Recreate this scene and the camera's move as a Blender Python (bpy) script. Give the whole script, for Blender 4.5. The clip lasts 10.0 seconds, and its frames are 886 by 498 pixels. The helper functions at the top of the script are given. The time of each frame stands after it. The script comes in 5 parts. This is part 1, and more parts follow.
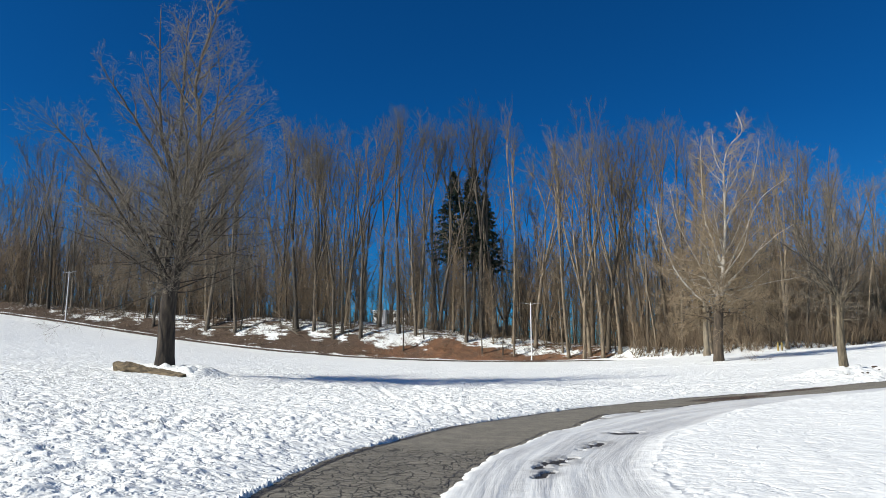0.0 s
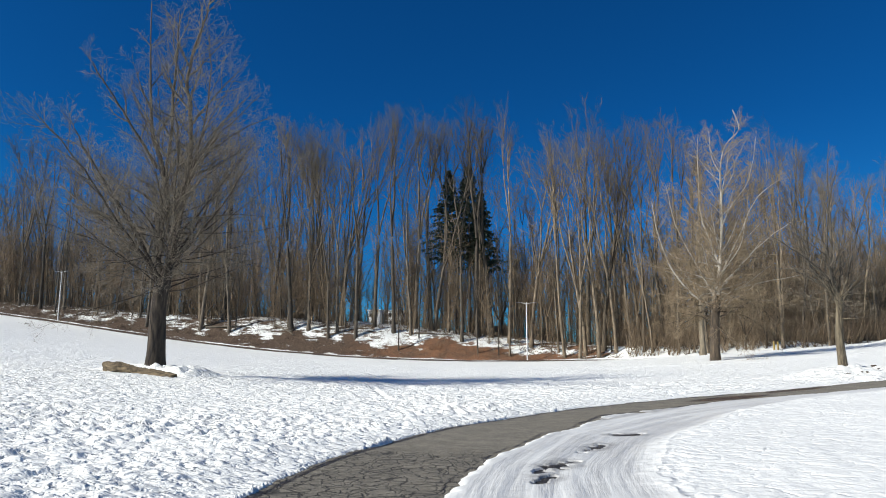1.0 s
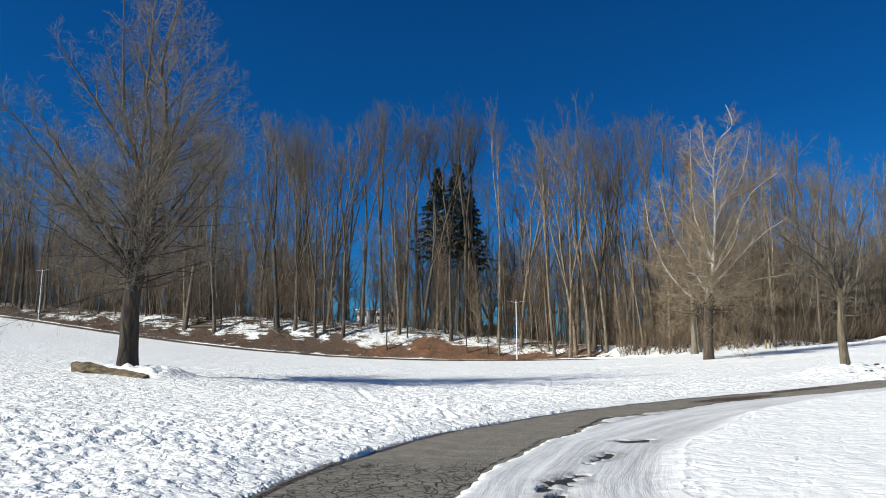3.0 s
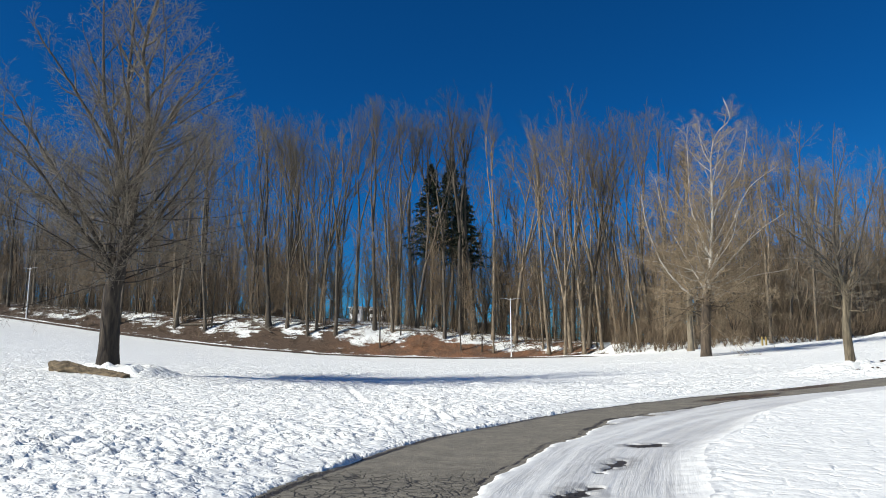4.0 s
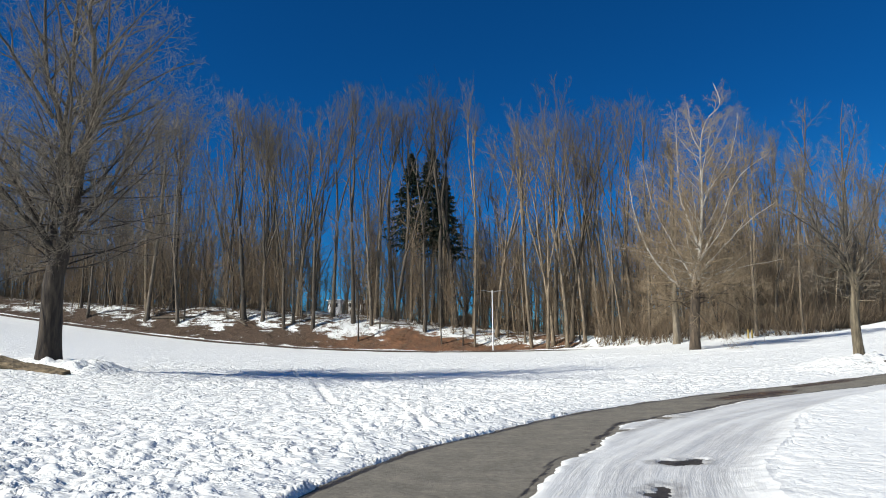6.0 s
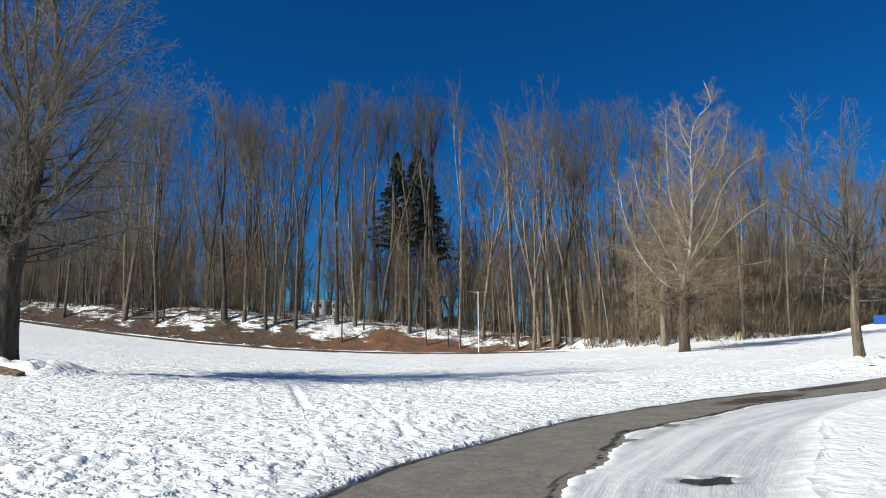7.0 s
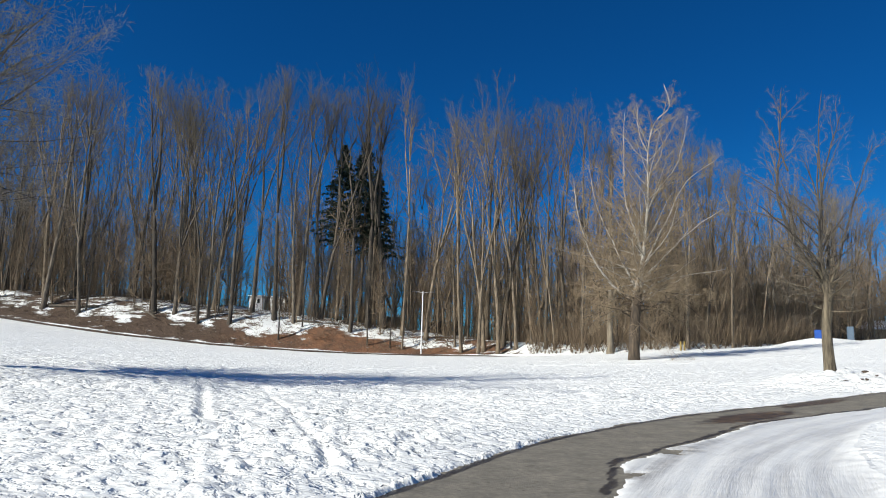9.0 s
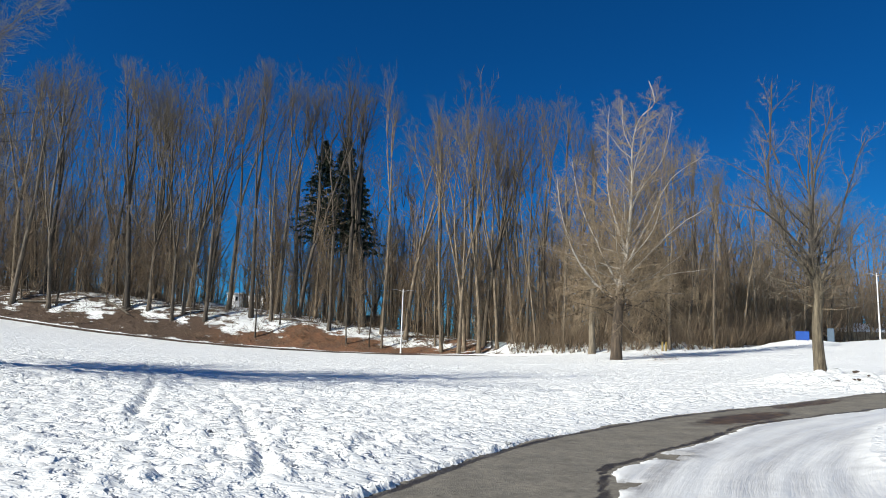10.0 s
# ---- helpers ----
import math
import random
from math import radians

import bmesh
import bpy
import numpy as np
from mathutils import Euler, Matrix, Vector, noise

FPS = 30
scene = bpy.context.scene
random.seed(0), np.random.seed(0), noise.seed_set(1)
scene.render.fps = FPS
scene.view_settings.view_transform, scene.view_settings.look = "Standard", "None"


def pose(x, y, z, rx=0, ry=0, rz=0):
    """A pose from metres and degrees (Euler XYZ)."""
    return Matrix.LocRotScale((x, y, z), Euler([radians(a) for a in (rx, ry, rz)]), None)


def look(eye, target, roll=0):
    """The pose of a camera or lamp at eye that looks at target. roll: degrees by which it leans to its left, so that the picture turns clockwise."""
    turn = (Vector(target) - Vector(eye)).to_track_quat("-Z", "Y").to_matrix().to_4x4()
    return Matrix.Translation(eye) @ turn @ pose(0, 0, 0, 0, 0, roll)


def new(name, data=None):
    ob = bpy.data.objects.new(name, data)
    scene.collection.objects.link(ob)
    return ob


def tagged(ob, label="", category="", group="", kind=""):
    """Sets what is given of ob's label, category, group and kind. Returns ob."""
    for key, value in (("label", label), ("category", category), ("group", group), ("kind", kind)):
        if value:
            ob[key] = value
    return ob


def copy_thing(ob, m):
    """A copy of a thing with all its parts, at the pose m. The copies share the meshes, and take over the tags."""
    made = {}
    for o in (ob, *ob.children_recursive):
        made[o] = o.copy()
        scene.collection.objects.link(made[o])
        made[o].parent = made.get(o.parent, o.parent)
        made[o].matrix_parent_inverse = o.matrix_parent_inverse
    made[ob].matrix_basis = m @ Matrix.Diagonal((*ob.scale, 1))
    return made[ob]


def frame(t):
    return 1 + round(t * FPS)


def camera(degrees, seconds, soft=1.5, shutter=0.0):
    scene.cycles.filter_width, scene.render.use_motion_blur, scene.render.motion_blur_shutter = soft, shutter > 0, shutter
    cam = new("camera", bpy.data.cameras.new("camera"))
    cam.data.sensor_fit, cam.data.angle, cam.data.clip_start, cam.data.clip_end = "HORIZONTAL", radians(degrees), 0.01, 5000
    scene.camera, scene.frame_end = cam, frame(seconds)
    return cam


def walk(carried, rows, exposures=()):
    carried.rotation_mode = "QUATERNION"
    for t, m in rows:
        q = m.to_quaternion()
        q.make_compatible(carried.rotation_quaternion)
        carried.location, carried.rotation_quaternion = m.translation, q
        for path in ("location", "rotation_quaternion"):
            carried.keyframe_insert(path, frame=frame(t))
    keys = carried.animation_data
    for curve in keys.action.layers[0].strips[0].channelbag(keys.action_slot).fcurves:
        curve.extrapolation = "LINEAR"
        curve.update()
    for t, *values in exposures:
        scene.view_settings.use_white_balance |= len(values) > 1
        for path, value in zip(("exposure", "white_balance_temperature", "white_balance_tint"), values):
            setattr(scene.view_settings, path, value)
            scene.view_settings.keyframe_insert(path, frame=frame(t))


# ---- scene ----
cam = camera(66, 10.0, soft=1.0)
PATH = [
    (0, (0.000, -0.000, 1.360), (0.000, 9.880, 2.902), 0.07),
    (0.5, (-0.004, 0.161, 1.350), (0.032, 10.041, 2.893), -0.00),
    (1, (-0.003, 0.372, 1.353), (0.065, 10.253, 2.891), 0.01),
    (1.5, (0.001, 0.628, 1.353), (0.107, 10.509, 2.887), 0.09),
    (2, (0.009, 0.884, 1.344), (0.157, 10.764, 2.881), 0.01),
    (2.5, (0.010, 1.198, 1.336), (0.198, 11.077, 2.876), 0.00),
    (4, (0.026, 2.472, 1.325), (0.353, 12.353, 2.827), -0.28),
    (4.5, (0.024, 2.990, 1.319), (0.406, 12.872, 2.803), -0.11),
    (5, (0.031, 3.524, 1.325), (0.493, 13.407, 2.778), -0.16),
    (6.5, (0.097, 5.228, 1.288), (0.807, 15.103, 2.694), -0.39),
    (7, (0.131, 5.820, 1.270), (0.961, 15.681, 2.706), -0.20),
    (7.5, (0.163, 6.357, 1.265), (1.138, 16.204, 2.710), 0.49),
    (8, (0.190, 7.004, 1.260), (1.344, 16.827, 2.738), 0.85),
    (8.5, (0.255, 7.662, 1.247), (1.624, 17.457, 2.730), 1.25),
    (9, (0.320, 8.378, 1.217), (1.941, 18.135, 2.691), 1.63),
    (9.5, (0.470, 9.012, 1.160), (2.271, 18.737, 2.636), 2.01),
    (10, (0.673, 9.450, 1.105), (2.547, 19.159, 2.592), 2.01),
]
walk(cam, [(t, look(eye, target, roll)) for t, eye, target, roll in PATH])

# ---- world, sun ----
SUN_EL, SUN_TO = 36.0, 68.0   # elevation; shadows fall this far to the right of straight ahead
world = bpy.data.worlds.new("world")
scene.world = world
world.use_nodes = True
wn, wl = world.node_tree.nodes, world.node_tree.links
sky = wn.new("ShaderNodeTexSky")
sky.sky_type, sky.sun_disc = 'NISHITA', False
sky.sun_elevation, sky.sun_rotation = radians(SUN_EL), radians(180 + SUN_TO)
sky.altitude, sky.air_density, sky.dust_density, sky.ozone_density = 300, 0.8, 0.1, 3.0
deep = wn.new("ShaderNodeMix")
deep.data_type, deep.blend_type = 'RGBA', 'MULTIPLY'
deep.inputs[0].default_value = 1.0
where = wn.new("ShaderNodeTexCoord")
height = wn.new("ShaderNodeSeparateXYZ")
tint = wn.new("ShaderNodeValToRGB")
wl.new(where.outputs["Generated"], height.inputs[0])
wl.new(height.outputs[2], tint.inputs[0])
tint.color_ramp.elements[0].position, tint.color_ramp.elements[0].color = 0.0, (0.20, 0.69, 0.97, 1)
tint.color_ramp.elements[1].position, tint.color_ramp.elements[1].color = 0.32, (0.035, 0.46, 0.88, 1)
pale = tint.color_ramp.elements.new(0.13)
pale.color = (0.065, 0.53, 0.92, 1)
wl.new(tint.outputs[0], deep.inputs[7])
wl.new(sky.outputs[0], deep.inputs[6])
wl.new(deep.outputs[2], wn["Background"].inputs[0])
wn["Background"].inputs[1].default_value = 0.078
sun = new("sun", bpy.data.lights.new("sun", 'SUN'))
sun.data.energy, sun.data.angle, sun.data.color = 5.0, radians(0.53), (1.0, 0.965, 0.90)
a, e = radians(SUN_TO), radians(SUN_EL)
scene.view_settings.exposure = 0.2
sun.matrix_world = look((-60, -40, 80), Vector((-60, -40, 80)) + Vector((math.sin(a) * math.cos(e), math.cos(a) * math.cos(e), -math.sin(e))))


# ---- materials ----
def mat(name, base=(0.5, 0.5, 0.5), rough=0.8, metal=0.0):
    m = bpy.data.materials.new(name)
    m.use_nodes = True
    b = m.node_tree.nodes["Principled BSDF"]
    b.inputs["Base Color"].default_value = (*base, 1)
    b.inputs["Roughness"].default_value, b.inputs["Metallic"].default_value = rough, metal
    return m


def node(m, kind, **inputs):
    n = m.node_tree.nodes.new(kind)
    for k, v in inputs.items():
        n.inputs[k.replace("_", " ")].default_value = v
    return n


def wire(m, a, b):
    m.node_tree.links.new(a, b)


def bsdf(m):
    return m.node_tree.nodes["Principled BSDF"]


def noise_of(m, scale, detail=4.0, rough=0.55, vector=None, stretch=None):
    n = node(m, "ShaderNodeTexNoise", Scale=scale, Detail=detail, Roughness=rough)
    if vector is None:
        vector = node(m, "ShaderNodeTexCoord").outputs["Object"]
    if stretch:
        mp = node(m, "ShaderNodeMapping")
        mp.inputs["Scale"].default_value = stretch
        wire(m, vector, mp.inputs["Vector"])
        vector = mp.outputs["Vector"]
    wire(m, vector, n.inputs["Vector"])
    return n.outputs[0]


def ramp(m, fac, stops):
    r = node(m, "ShaderNodeValToRGB")
    el = r.color_ramp.elements
    while len(el) < len(stops):
        el.new(0.5)
    for q, (p, c) in zip(el, stops):
        q.position, q.color = p, (*(c if isinstance(c, tuple) else (c, c, c)), 1)
    wire(m, fac, r.inputs[0])
    return r.outputs[0]


def mix(m, fac, a, b, how='MIX'):
    n = node(m, "ShaderNodeMix")
    n.data_type, n.blend_type = 'RGBA', how
    for sock, v in ((n.inputs[0], fac), (n.inputs[6], a), (n.inputs[7], b)):
        if isinstance(v, bpy.types.NodeSocket):
            wire(m, v, sock)
        elif isinstance(v, (int, float)):
            sock.default_value = v
        else:
            sock.default_value = (*v, 1)
    return n.outputs[2]


def maths(m, op, a, b=0.0, c=None):
    n = node(m, "ShaderNodeMath")
    n.operation = op
    for sock, v in zip(n.inputs, (a, b) if c is None else (a, b, c)):
        if isinstance(v, bpy.types.NodeSocket):
            wire(m, v, sock)
        else:
            sock.default_value = v
    return n.outputs[0]


def bump(m, height, strength, distance, before=None):
    n = node(m, "ShaderNodeBump", Strength=strength, Distance=distance)
    wire(m, height, n.inputs["Height"])
    if before is not None:
        wire(m, before, n.inputs["Normal"])
    return n.outputs[0]


def attribute(m, name):
    n = node(m, "ShaderNodeAttribute")
    n.attribute_name = name
    return n.outputs["Fac"]


def ground_material():
    """Old snow full of small dents; leaf litter where the mask says so; grey ice where wheels have packed it."""
    m = mat("snow_ground", rough=0.55)
    co = node(m, "ShaderNodeTexCoord").outputs["Object"]
    mid = noise_of(m, 9, 5)
    leaf = noise_of(m, 5, 6, 0.8)
    pack, icy, side, russet = (attribute(m, k) for k in ("packed", "icy", "drifted", "russet"))
    litter = ramp(m, maths(m, 'ADD', attribute(m, "litter"), maths(m, 'MULTIPLY', maths(m, 'SUBTRACT', noise_of(m, 1.3, 7, 0.75, co, (0.4, 1.0, 1.5)), 0.5), 1.7)), [(0.45, 0.0), (0.55, 1.0)])
    white = mix(m, mid, (0.84, 0.856, 0.81), (0.89, 0.908, 0.862))
    lane = node(m, "ShaderNodeCombineXYZ")
    wire(m, maths(m, 'MULTIPLY', attribute(m, "along"), 0.5), lane.inputs[0])
    wire(m, maths(m, 'MULTIPLY', attribute(m, "across"), 9.0), lane.inputs[1])
    streak = noise_of(m, 1.0, 5, 0.7, lane.outputs[0])
    packed = mix(m, ramp(m, maths(m, 'MULTIPLY_ADD', noise_of(m, 4, 6, 0.7), 0.45, maths(m, 'MULTIPLY', streak, 0.55)), [(0.3, 0.0), (0.7, 1.0)]), (0.49, 0.50, 0.485), (0.79, 0.80, 0.775))
    snow = mix(m, pack, white, packed)
    slush = ramp(m, maths(m, 'ADD', icy, maths(m, 'MULTIPLY', maths(m, 'SUBTRACT', noise_of(m, 6, 6, 0.75), 0.5), 0.9)), [(0.35, 0.0), (0.85, 1.0)])
    snow = mix(m, slush, snow, (0.24, 0.235, 0.22))
    dull = mix(m, ramp(m, leaf, [(0.32, 0.0), (0.68, 1.0)]), (0.024, 0.017, 0.012), (0.15, 0.098, 0.062))
    red = mix(m, ramp(m, leaf, [(0.3, 0.0), (0.7, 1.0)]), (0.06, 0.028, 0.014), (0.36, 0.175, 0.085))
    red = mix(m, ramp(m, noise_of(m, 0.6, 4), [(0.4, 0.0), (0.65, 0.7)]), red, dull)
    wire(m, mix(m, litter, snow, mix(m, russet, dull, red)), bsdf(m).inputs["Base Color"])
    rough = maths(m, 'SUBTRACT', 0.6, maths(m, 'MULTIPLY', pack, 0.26))
    wire(m, maths(m, 'MAXIMUM', rough, litter), bsdf(m).inputs["Roughness"])
    soft = maths(m, 'SUBTRACT', 1.0, maths(m, 'MULTIPLY', pack, 0.9))
    open_ = maths(m, 'MULTIPLY', soft, maths(m, 'SUBTRACT', 1.0, side))
    drift = maths(m, 'MULTIPLY', side, ramp(m, pack, [(0.0, 1.0), (0.14, 0.0)]))
    # dents: flat between, steep-sided
    d1 = maths(m, 'MULTIPLY', ramp(m, noise_of(m, 7.0, 3, 0.5, co), [(0.28, 0.0), (0.50, 1.0)]), open_)
    d2 = maths(m, 'MULTIPLY', ramp(m, noise_of(m, 19, 2, 0.5, co), [(0.30, 0.0), (0.48, 1.0)]), open_)
    d3 = maths(m, 'MULTIPLY', noise_of(m, 2.6, 4, 0.6, co, (0.4, 1.5, 1)), maths(m, 'MULTIPLY', soft, maths(m, 'SUBTRACT', 1.0, maths(m, 'MULTIPLY', side, 0.8))))
    n1 = bump(m, d1, 0.7, 0.044)
    n1 = bump(m, d2, 0.6, 0.008, n1)
    n1 = bump(m, d3, 0.9, 0.15, n1)
    # wind crust: wandering low rims
    warp = node(m, "ShaderNodeVectorMath")
    warp.operation = 'MULTIPLY_ADD'
    nz = node(m, "ShaderNodeTexNoise", Scale=2.2, Detail=3.0)
    wire(m, co, nz.inputs["Vector"])
    wire(m, nz.outputs[1], warp.inputs[0])
    warp.inputs[1].default_value = (0.55, 0.3, 0.0)
    wire(m, co, warp.inputs[2])
    mp = node(m, "ShaderNodeMapping")
    mp.inputs["Scale"].default_value = (2.4, 3.0, 1)
    wire(m, warp.outputs[0], mp.inputs["Vector"])
    v = node(m, "ShaderNodeTexVoronoi", Scale=1.0)
    v.feature = 'DISTANCE_TO_EDGE'
    wire(m, mp.outputs[0], v.inputs["Vector"])
    rims = maths(m, 'MULTIPLY', maths(m, 'MULTIPLY', ramp(m, v.outputs[0], [(0.0, 0.0), (0.10, 1.0)]), drift), ramp(m, noise_of(m, 1.1, 3), [(0.4, 0.15), (0.6, 1.0)]))
    n1 = bump(m, rims, 0.7, 0.016, n1)
    n1 = bump(m, maths(m, 'MULTIPLY', noise_of(m, 4.5, 5, 0.65), drift), 0.7, 0.055, n1)
    n1 = bump(m, maths(m, 'MULTIPLY', noise_of(m, 7, 6, 0.7), pack), 0.5, 0.025, n1)
    n1 = bump(m, maths(m, 'MULTIPLY', streak, pack), 0.9, 0.03, n1)
    wire(m, bump(m, maths(m, 'MULTIPLY', leaf, litter), 0.9, 0.12, n1), bsdf(m).inputs["Normal"])
    return m


def asphalt_material():
    m = mat("old_asphalt", rough=0.85)
    grain, blotch = noise_of(m, 90, 4, 0.7), noise_of(m, 2.2, 7, 0.75)
    co = node(m, "ShaderNodeTexCoord").outputs["Object"]
    warp = node(m, "ShaderNodeVectorMath")
    warp.operation = 'MULTIPLY_ADD'
    nz = node(m, "ShaderNodeTexNoise", Scale=3.0, Detail=4.0)
    wire(m, co, nz.inputs["Vector"])
    wire(m, nz.outputs[1], warp.inputs[0])
    warp.inputs[1].default_value = (0.35, 0.35, 0.0)
    wire(m, co, warp.inputs[2])
    cracks = []
    for scale, wide in ((2.6, 0.028), (6.5, 0.06)):
        v = node(m, "ShaderNodeTexVoronoi", Scale=scale)
        v.feature = 'DISTANCE_TO_EDGE'
        wire(m, warp.outputs[0], v.inputs["Vector"])
        cracks.append(ramp(m, v.outputs[0], [(0.0, 1.0), (wide, 0.0)]))
    worn = ramp(m, maths(m, 'ADD', attribute(m, "crazed"), maths(m, 'MULTIPLY', maths(m, 'SUBTRACT', noise_of(m, 0.7, 3), 0.5), 0.8)), [(0.4, 0.0), (0.6, 1.0)])
    crack = mix(m, worn, mix(m, 0.10, (0, 0, 0), cracks[0]), mix(m, 1.0, cracks[0], cracks[1], 'LIGHTEN'))
    base = mix(m, grain, (0.175, 0.160, 0.122), (0.28, 0.256, 0.198))
    base = mix(m, ramp(m, blotch, [(0.35, 0.0), (0.68, 0.85)]), base, (0.115, 0.105, 0.083))
    base = mix(m, 1.0, base, ramp(m, noise_of(m, 16, 6, 0.8), [(0.32, 0.68), (0.68, 1.28)]), 'MULTIPLY')
    base = mix(m, ramp(m, noise_of(m, 13, 5, 0.7), [(0.62, 0.0), (0.68, 0.7)]), base, (0.05, 0.042, 0.033))
    base = mix(m, ramp(m, noise_of(m, 30, 3, 0.6), [(0.66, 0.0), (0.72, 0.6)]), base, (0.36, 0.33, 0.27))
    wet = attribute(m, "wet")
    wetn = ramp(m, maths(m, 'ADD', wet, maths(m, 'MULTIPLY', maths(m, 'SUBTRACT', noise_of(m, 3.5, 5, 0.7), 0.5), 0.8)), [(0.42, 0.0), (0.56, 1.0)])
    base = mix(m, wetn, base, mix(m, ramp(m, noise_of(m, 5, 6, 0.75), [(0.40, 0.0), (0.60, 1.0)]), (0.022, 0.019, 0.015), mix(m, attribute(m, "leafy"), (0.055, 0.046, 0.034), (0.135, 0.085, 0.042))))
    base = mix(m, crack, base, (0.016, 0.015, 0.013))
    wire(m, base, bsdf(m).inputs["Base Color"])
    wire(m, maths(m, 'SUBTRACT', 0.88, maths(m, 'MULTIPLY', wetn, 0.4)), bsdf(m).inputs["Roughness"])
    n1 = bump(m, grain, 0.7, 0.012)
    wire(m, bump(m, maths(m, 'MULTIPLY', crack, -1.0), 0.8, 0.02, n1), bsdf(m).inputs["Normal"])
    return m


def bark_material(name, dark, light, scale=9.0, pale=None, pale_from=0.0, pale_to=1.0, spread=0.35):
    """Furrowed bark; pale: the colour of the upper bark, by height: peeled on a plane tree, grey on the slender one,
    sunlit limbs on the big one.
    """
    m = mat(name, rough=0.9)
    co = node(m, "ShaderNodeTexCoord").outputs["Object"]
    f = noise_of(m, scale, 5, 0.65, co, (1, 1, 0.16))
    blot = noise_of(m, 0.7, 4, 0.6, co)
    c = mix(m, ramp(m, f, [(0.38, 0.0), (0.64, 1.0)]), dark, light)
    c = mix(m, ramp(m, blot, [(0.35, 0.0), (0.75, 0.6)]), c, tuple(0.5 * (x + y) * 0.7 for x, y in zip(dark, light)))
    rnd = node(m, "ShaderNodeObjectInfo").outputs["Random"]
    c = mix(m, 1.0, c, ramp(m, rnd, [(0.0, 1.0 - spread), (1.0, 1.0 + spread)]), 'MULTIPLY')
    if pale:
        sep = node(m, "ShaderNodeSeparateXYZ")
        wire(m, co, sep.inputs[0])
        h = maths(m, 'DIVIDE', maths(m, 'SUBTRACT', sep.outputs[2], pale_from), pale_to - pale_from)
        h = maths(m, 'ADD', h, maths(m, 'MULTIPLY', maths(m, 'SUBTRACT', noise_of(m, 2.2, 4, 0.6, co), 0.5), 1.6))
        c = mix(m, ramp(m, h, [(0.35, 0.0), (0.65, 1.0)]), c, mix(m, noise_of(m, 3, 3, 0.5, co), pale, tuple(x * 0.7 for x in pale)))
    wire(m, c, bsdf(m).inputs["Base Color"])
    wire(m, bump(m, f, 1.0, 0.05), bsdf(m).inputs["Normal"])
    return m


def plain_material(name, base, rough=0.7, metal=0.0, vary=0.15, scale=6.0, stretch=None):
    m = mat(name, base, rough, metal)
    n = noise_of(m, scale, 5, 0.6, None, stretch)
    lo, hi = (tuple(min(1.0, c * k) for c in base) for k in (1 - vary, 1 + vary))
    wire(m, mix(m, ramp(m, n, [(0.3, 0.0), (0.7, 1.0)]), lo, hi), bsdf(m).inputs["Base Color"])
    wire(m, bump(m, n, 0.3, 0.01), bsdf(m).inputs["Normal"])
    return m


SNOW = ground_material()
ASPHALT = asphalt_material()
# big tree: the sunlit look of its upper limbs is painted in by height
BARK_DARK = bark_material("dark_bark_lit_above", (0.016, 0.012, 0.009), (0.082, 0.063, 0.043), 8, (0.10, 0.082, 0.059), 3.6, 8.0, 0.05)
BARK_LIMB = bark_material("grey_limb_bark", (0.07, 0.059, 0.044), (0.225, 0.19, 0.14), spread=0.05)
BARK_TAN = bark_material("tan_bark", (0.11, 0.09, 0.06), (0.29, 0.24, 0.165), spread=0.05)
BARK_YOUNG = bark_material("tan_bark_grey_above", (0.05, 0.04, 0.025), (0.23, 0.188, 0.12), 11, (0.085, 0.073, 0.056), 2.6, 4.4, 0.05)
BARK_PLANE = bark_material("peeling_bark", (0.035, 0.027, 0.019), (0.13, 0.096, 0.062), 7, (0.48, 0.44, 0.37), 2.8, 7.0, 0.05)
# one forest bark twice: sunlit and shaded brightness put into the colour
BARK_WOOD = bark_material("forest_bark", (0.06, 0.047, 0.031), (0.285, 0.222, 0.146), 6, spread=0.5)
BARK_SHADE = bark_material("shaded_forest_bark", (0.036, 0.03, 0.022), (0.175, 0.142, 0.10), 6, spread=0.5)
TWIG_WOOD = bark_material("forest_twig", (0.074, 0.062, 0.043), (0.172, 0.143, 0.098), 3, spread=0.35)
TWIG_BRUSH = bark_material("brush_twig", (0.14, 0.105, 0.066), (0.32, 0.232, 0.142), 3, spread=0.3)
TWIG_GREY = bark_material("grey_twig", (0.155, 0.129, 0.093), (0.34, 0.283, 0.206), 3, spread=0.05)
TWIG_TAN = bark_material("tan_twig", (0.175, 0.132, 0.080), (0.37, 0.282, 0.175), 3, spread=0.05)
NEEDLE = plain_material("fir_needle", (0.03, 0.043, 0.022), 0.7, 0, 0.5, 1.5)
STEEL = plain_material("galvanised_steel", (0.80, 0.79, 0.76), 0.55, 0.0, 0.08, 3)
HEADGREY = plain_material("grey_lamp_head", (0.30, 0.30, 0.30), 0.6, 0, 0.1, 3)
SOIL = plain_material("wet_soil", (0.06, 0.042, 0.03), 0.95, 0, 0.5, 2)
LOGWOOD = plain_material("weathered_log", (0.115, 0.088, 0.052), 0.95, 0, 0.9, 9, (0.3, 0.6, 1.6))


# ---- mesh helpers ----
def link(name, verts, faces, material, parent=None, label="", smooth=False):
    me = bpy.data.meshes.new(name)
    me.from_pydata(verts, [], faces)
    me.materials.append(material)
    if smooth:
        me.polygons.foreach_set("use_smooth", [True] * len(me.polygons))
    ob = new(name, me)
    if parent is not None:
        ob.parent = parent
    if label:
        ob["label"] = label
    return ob


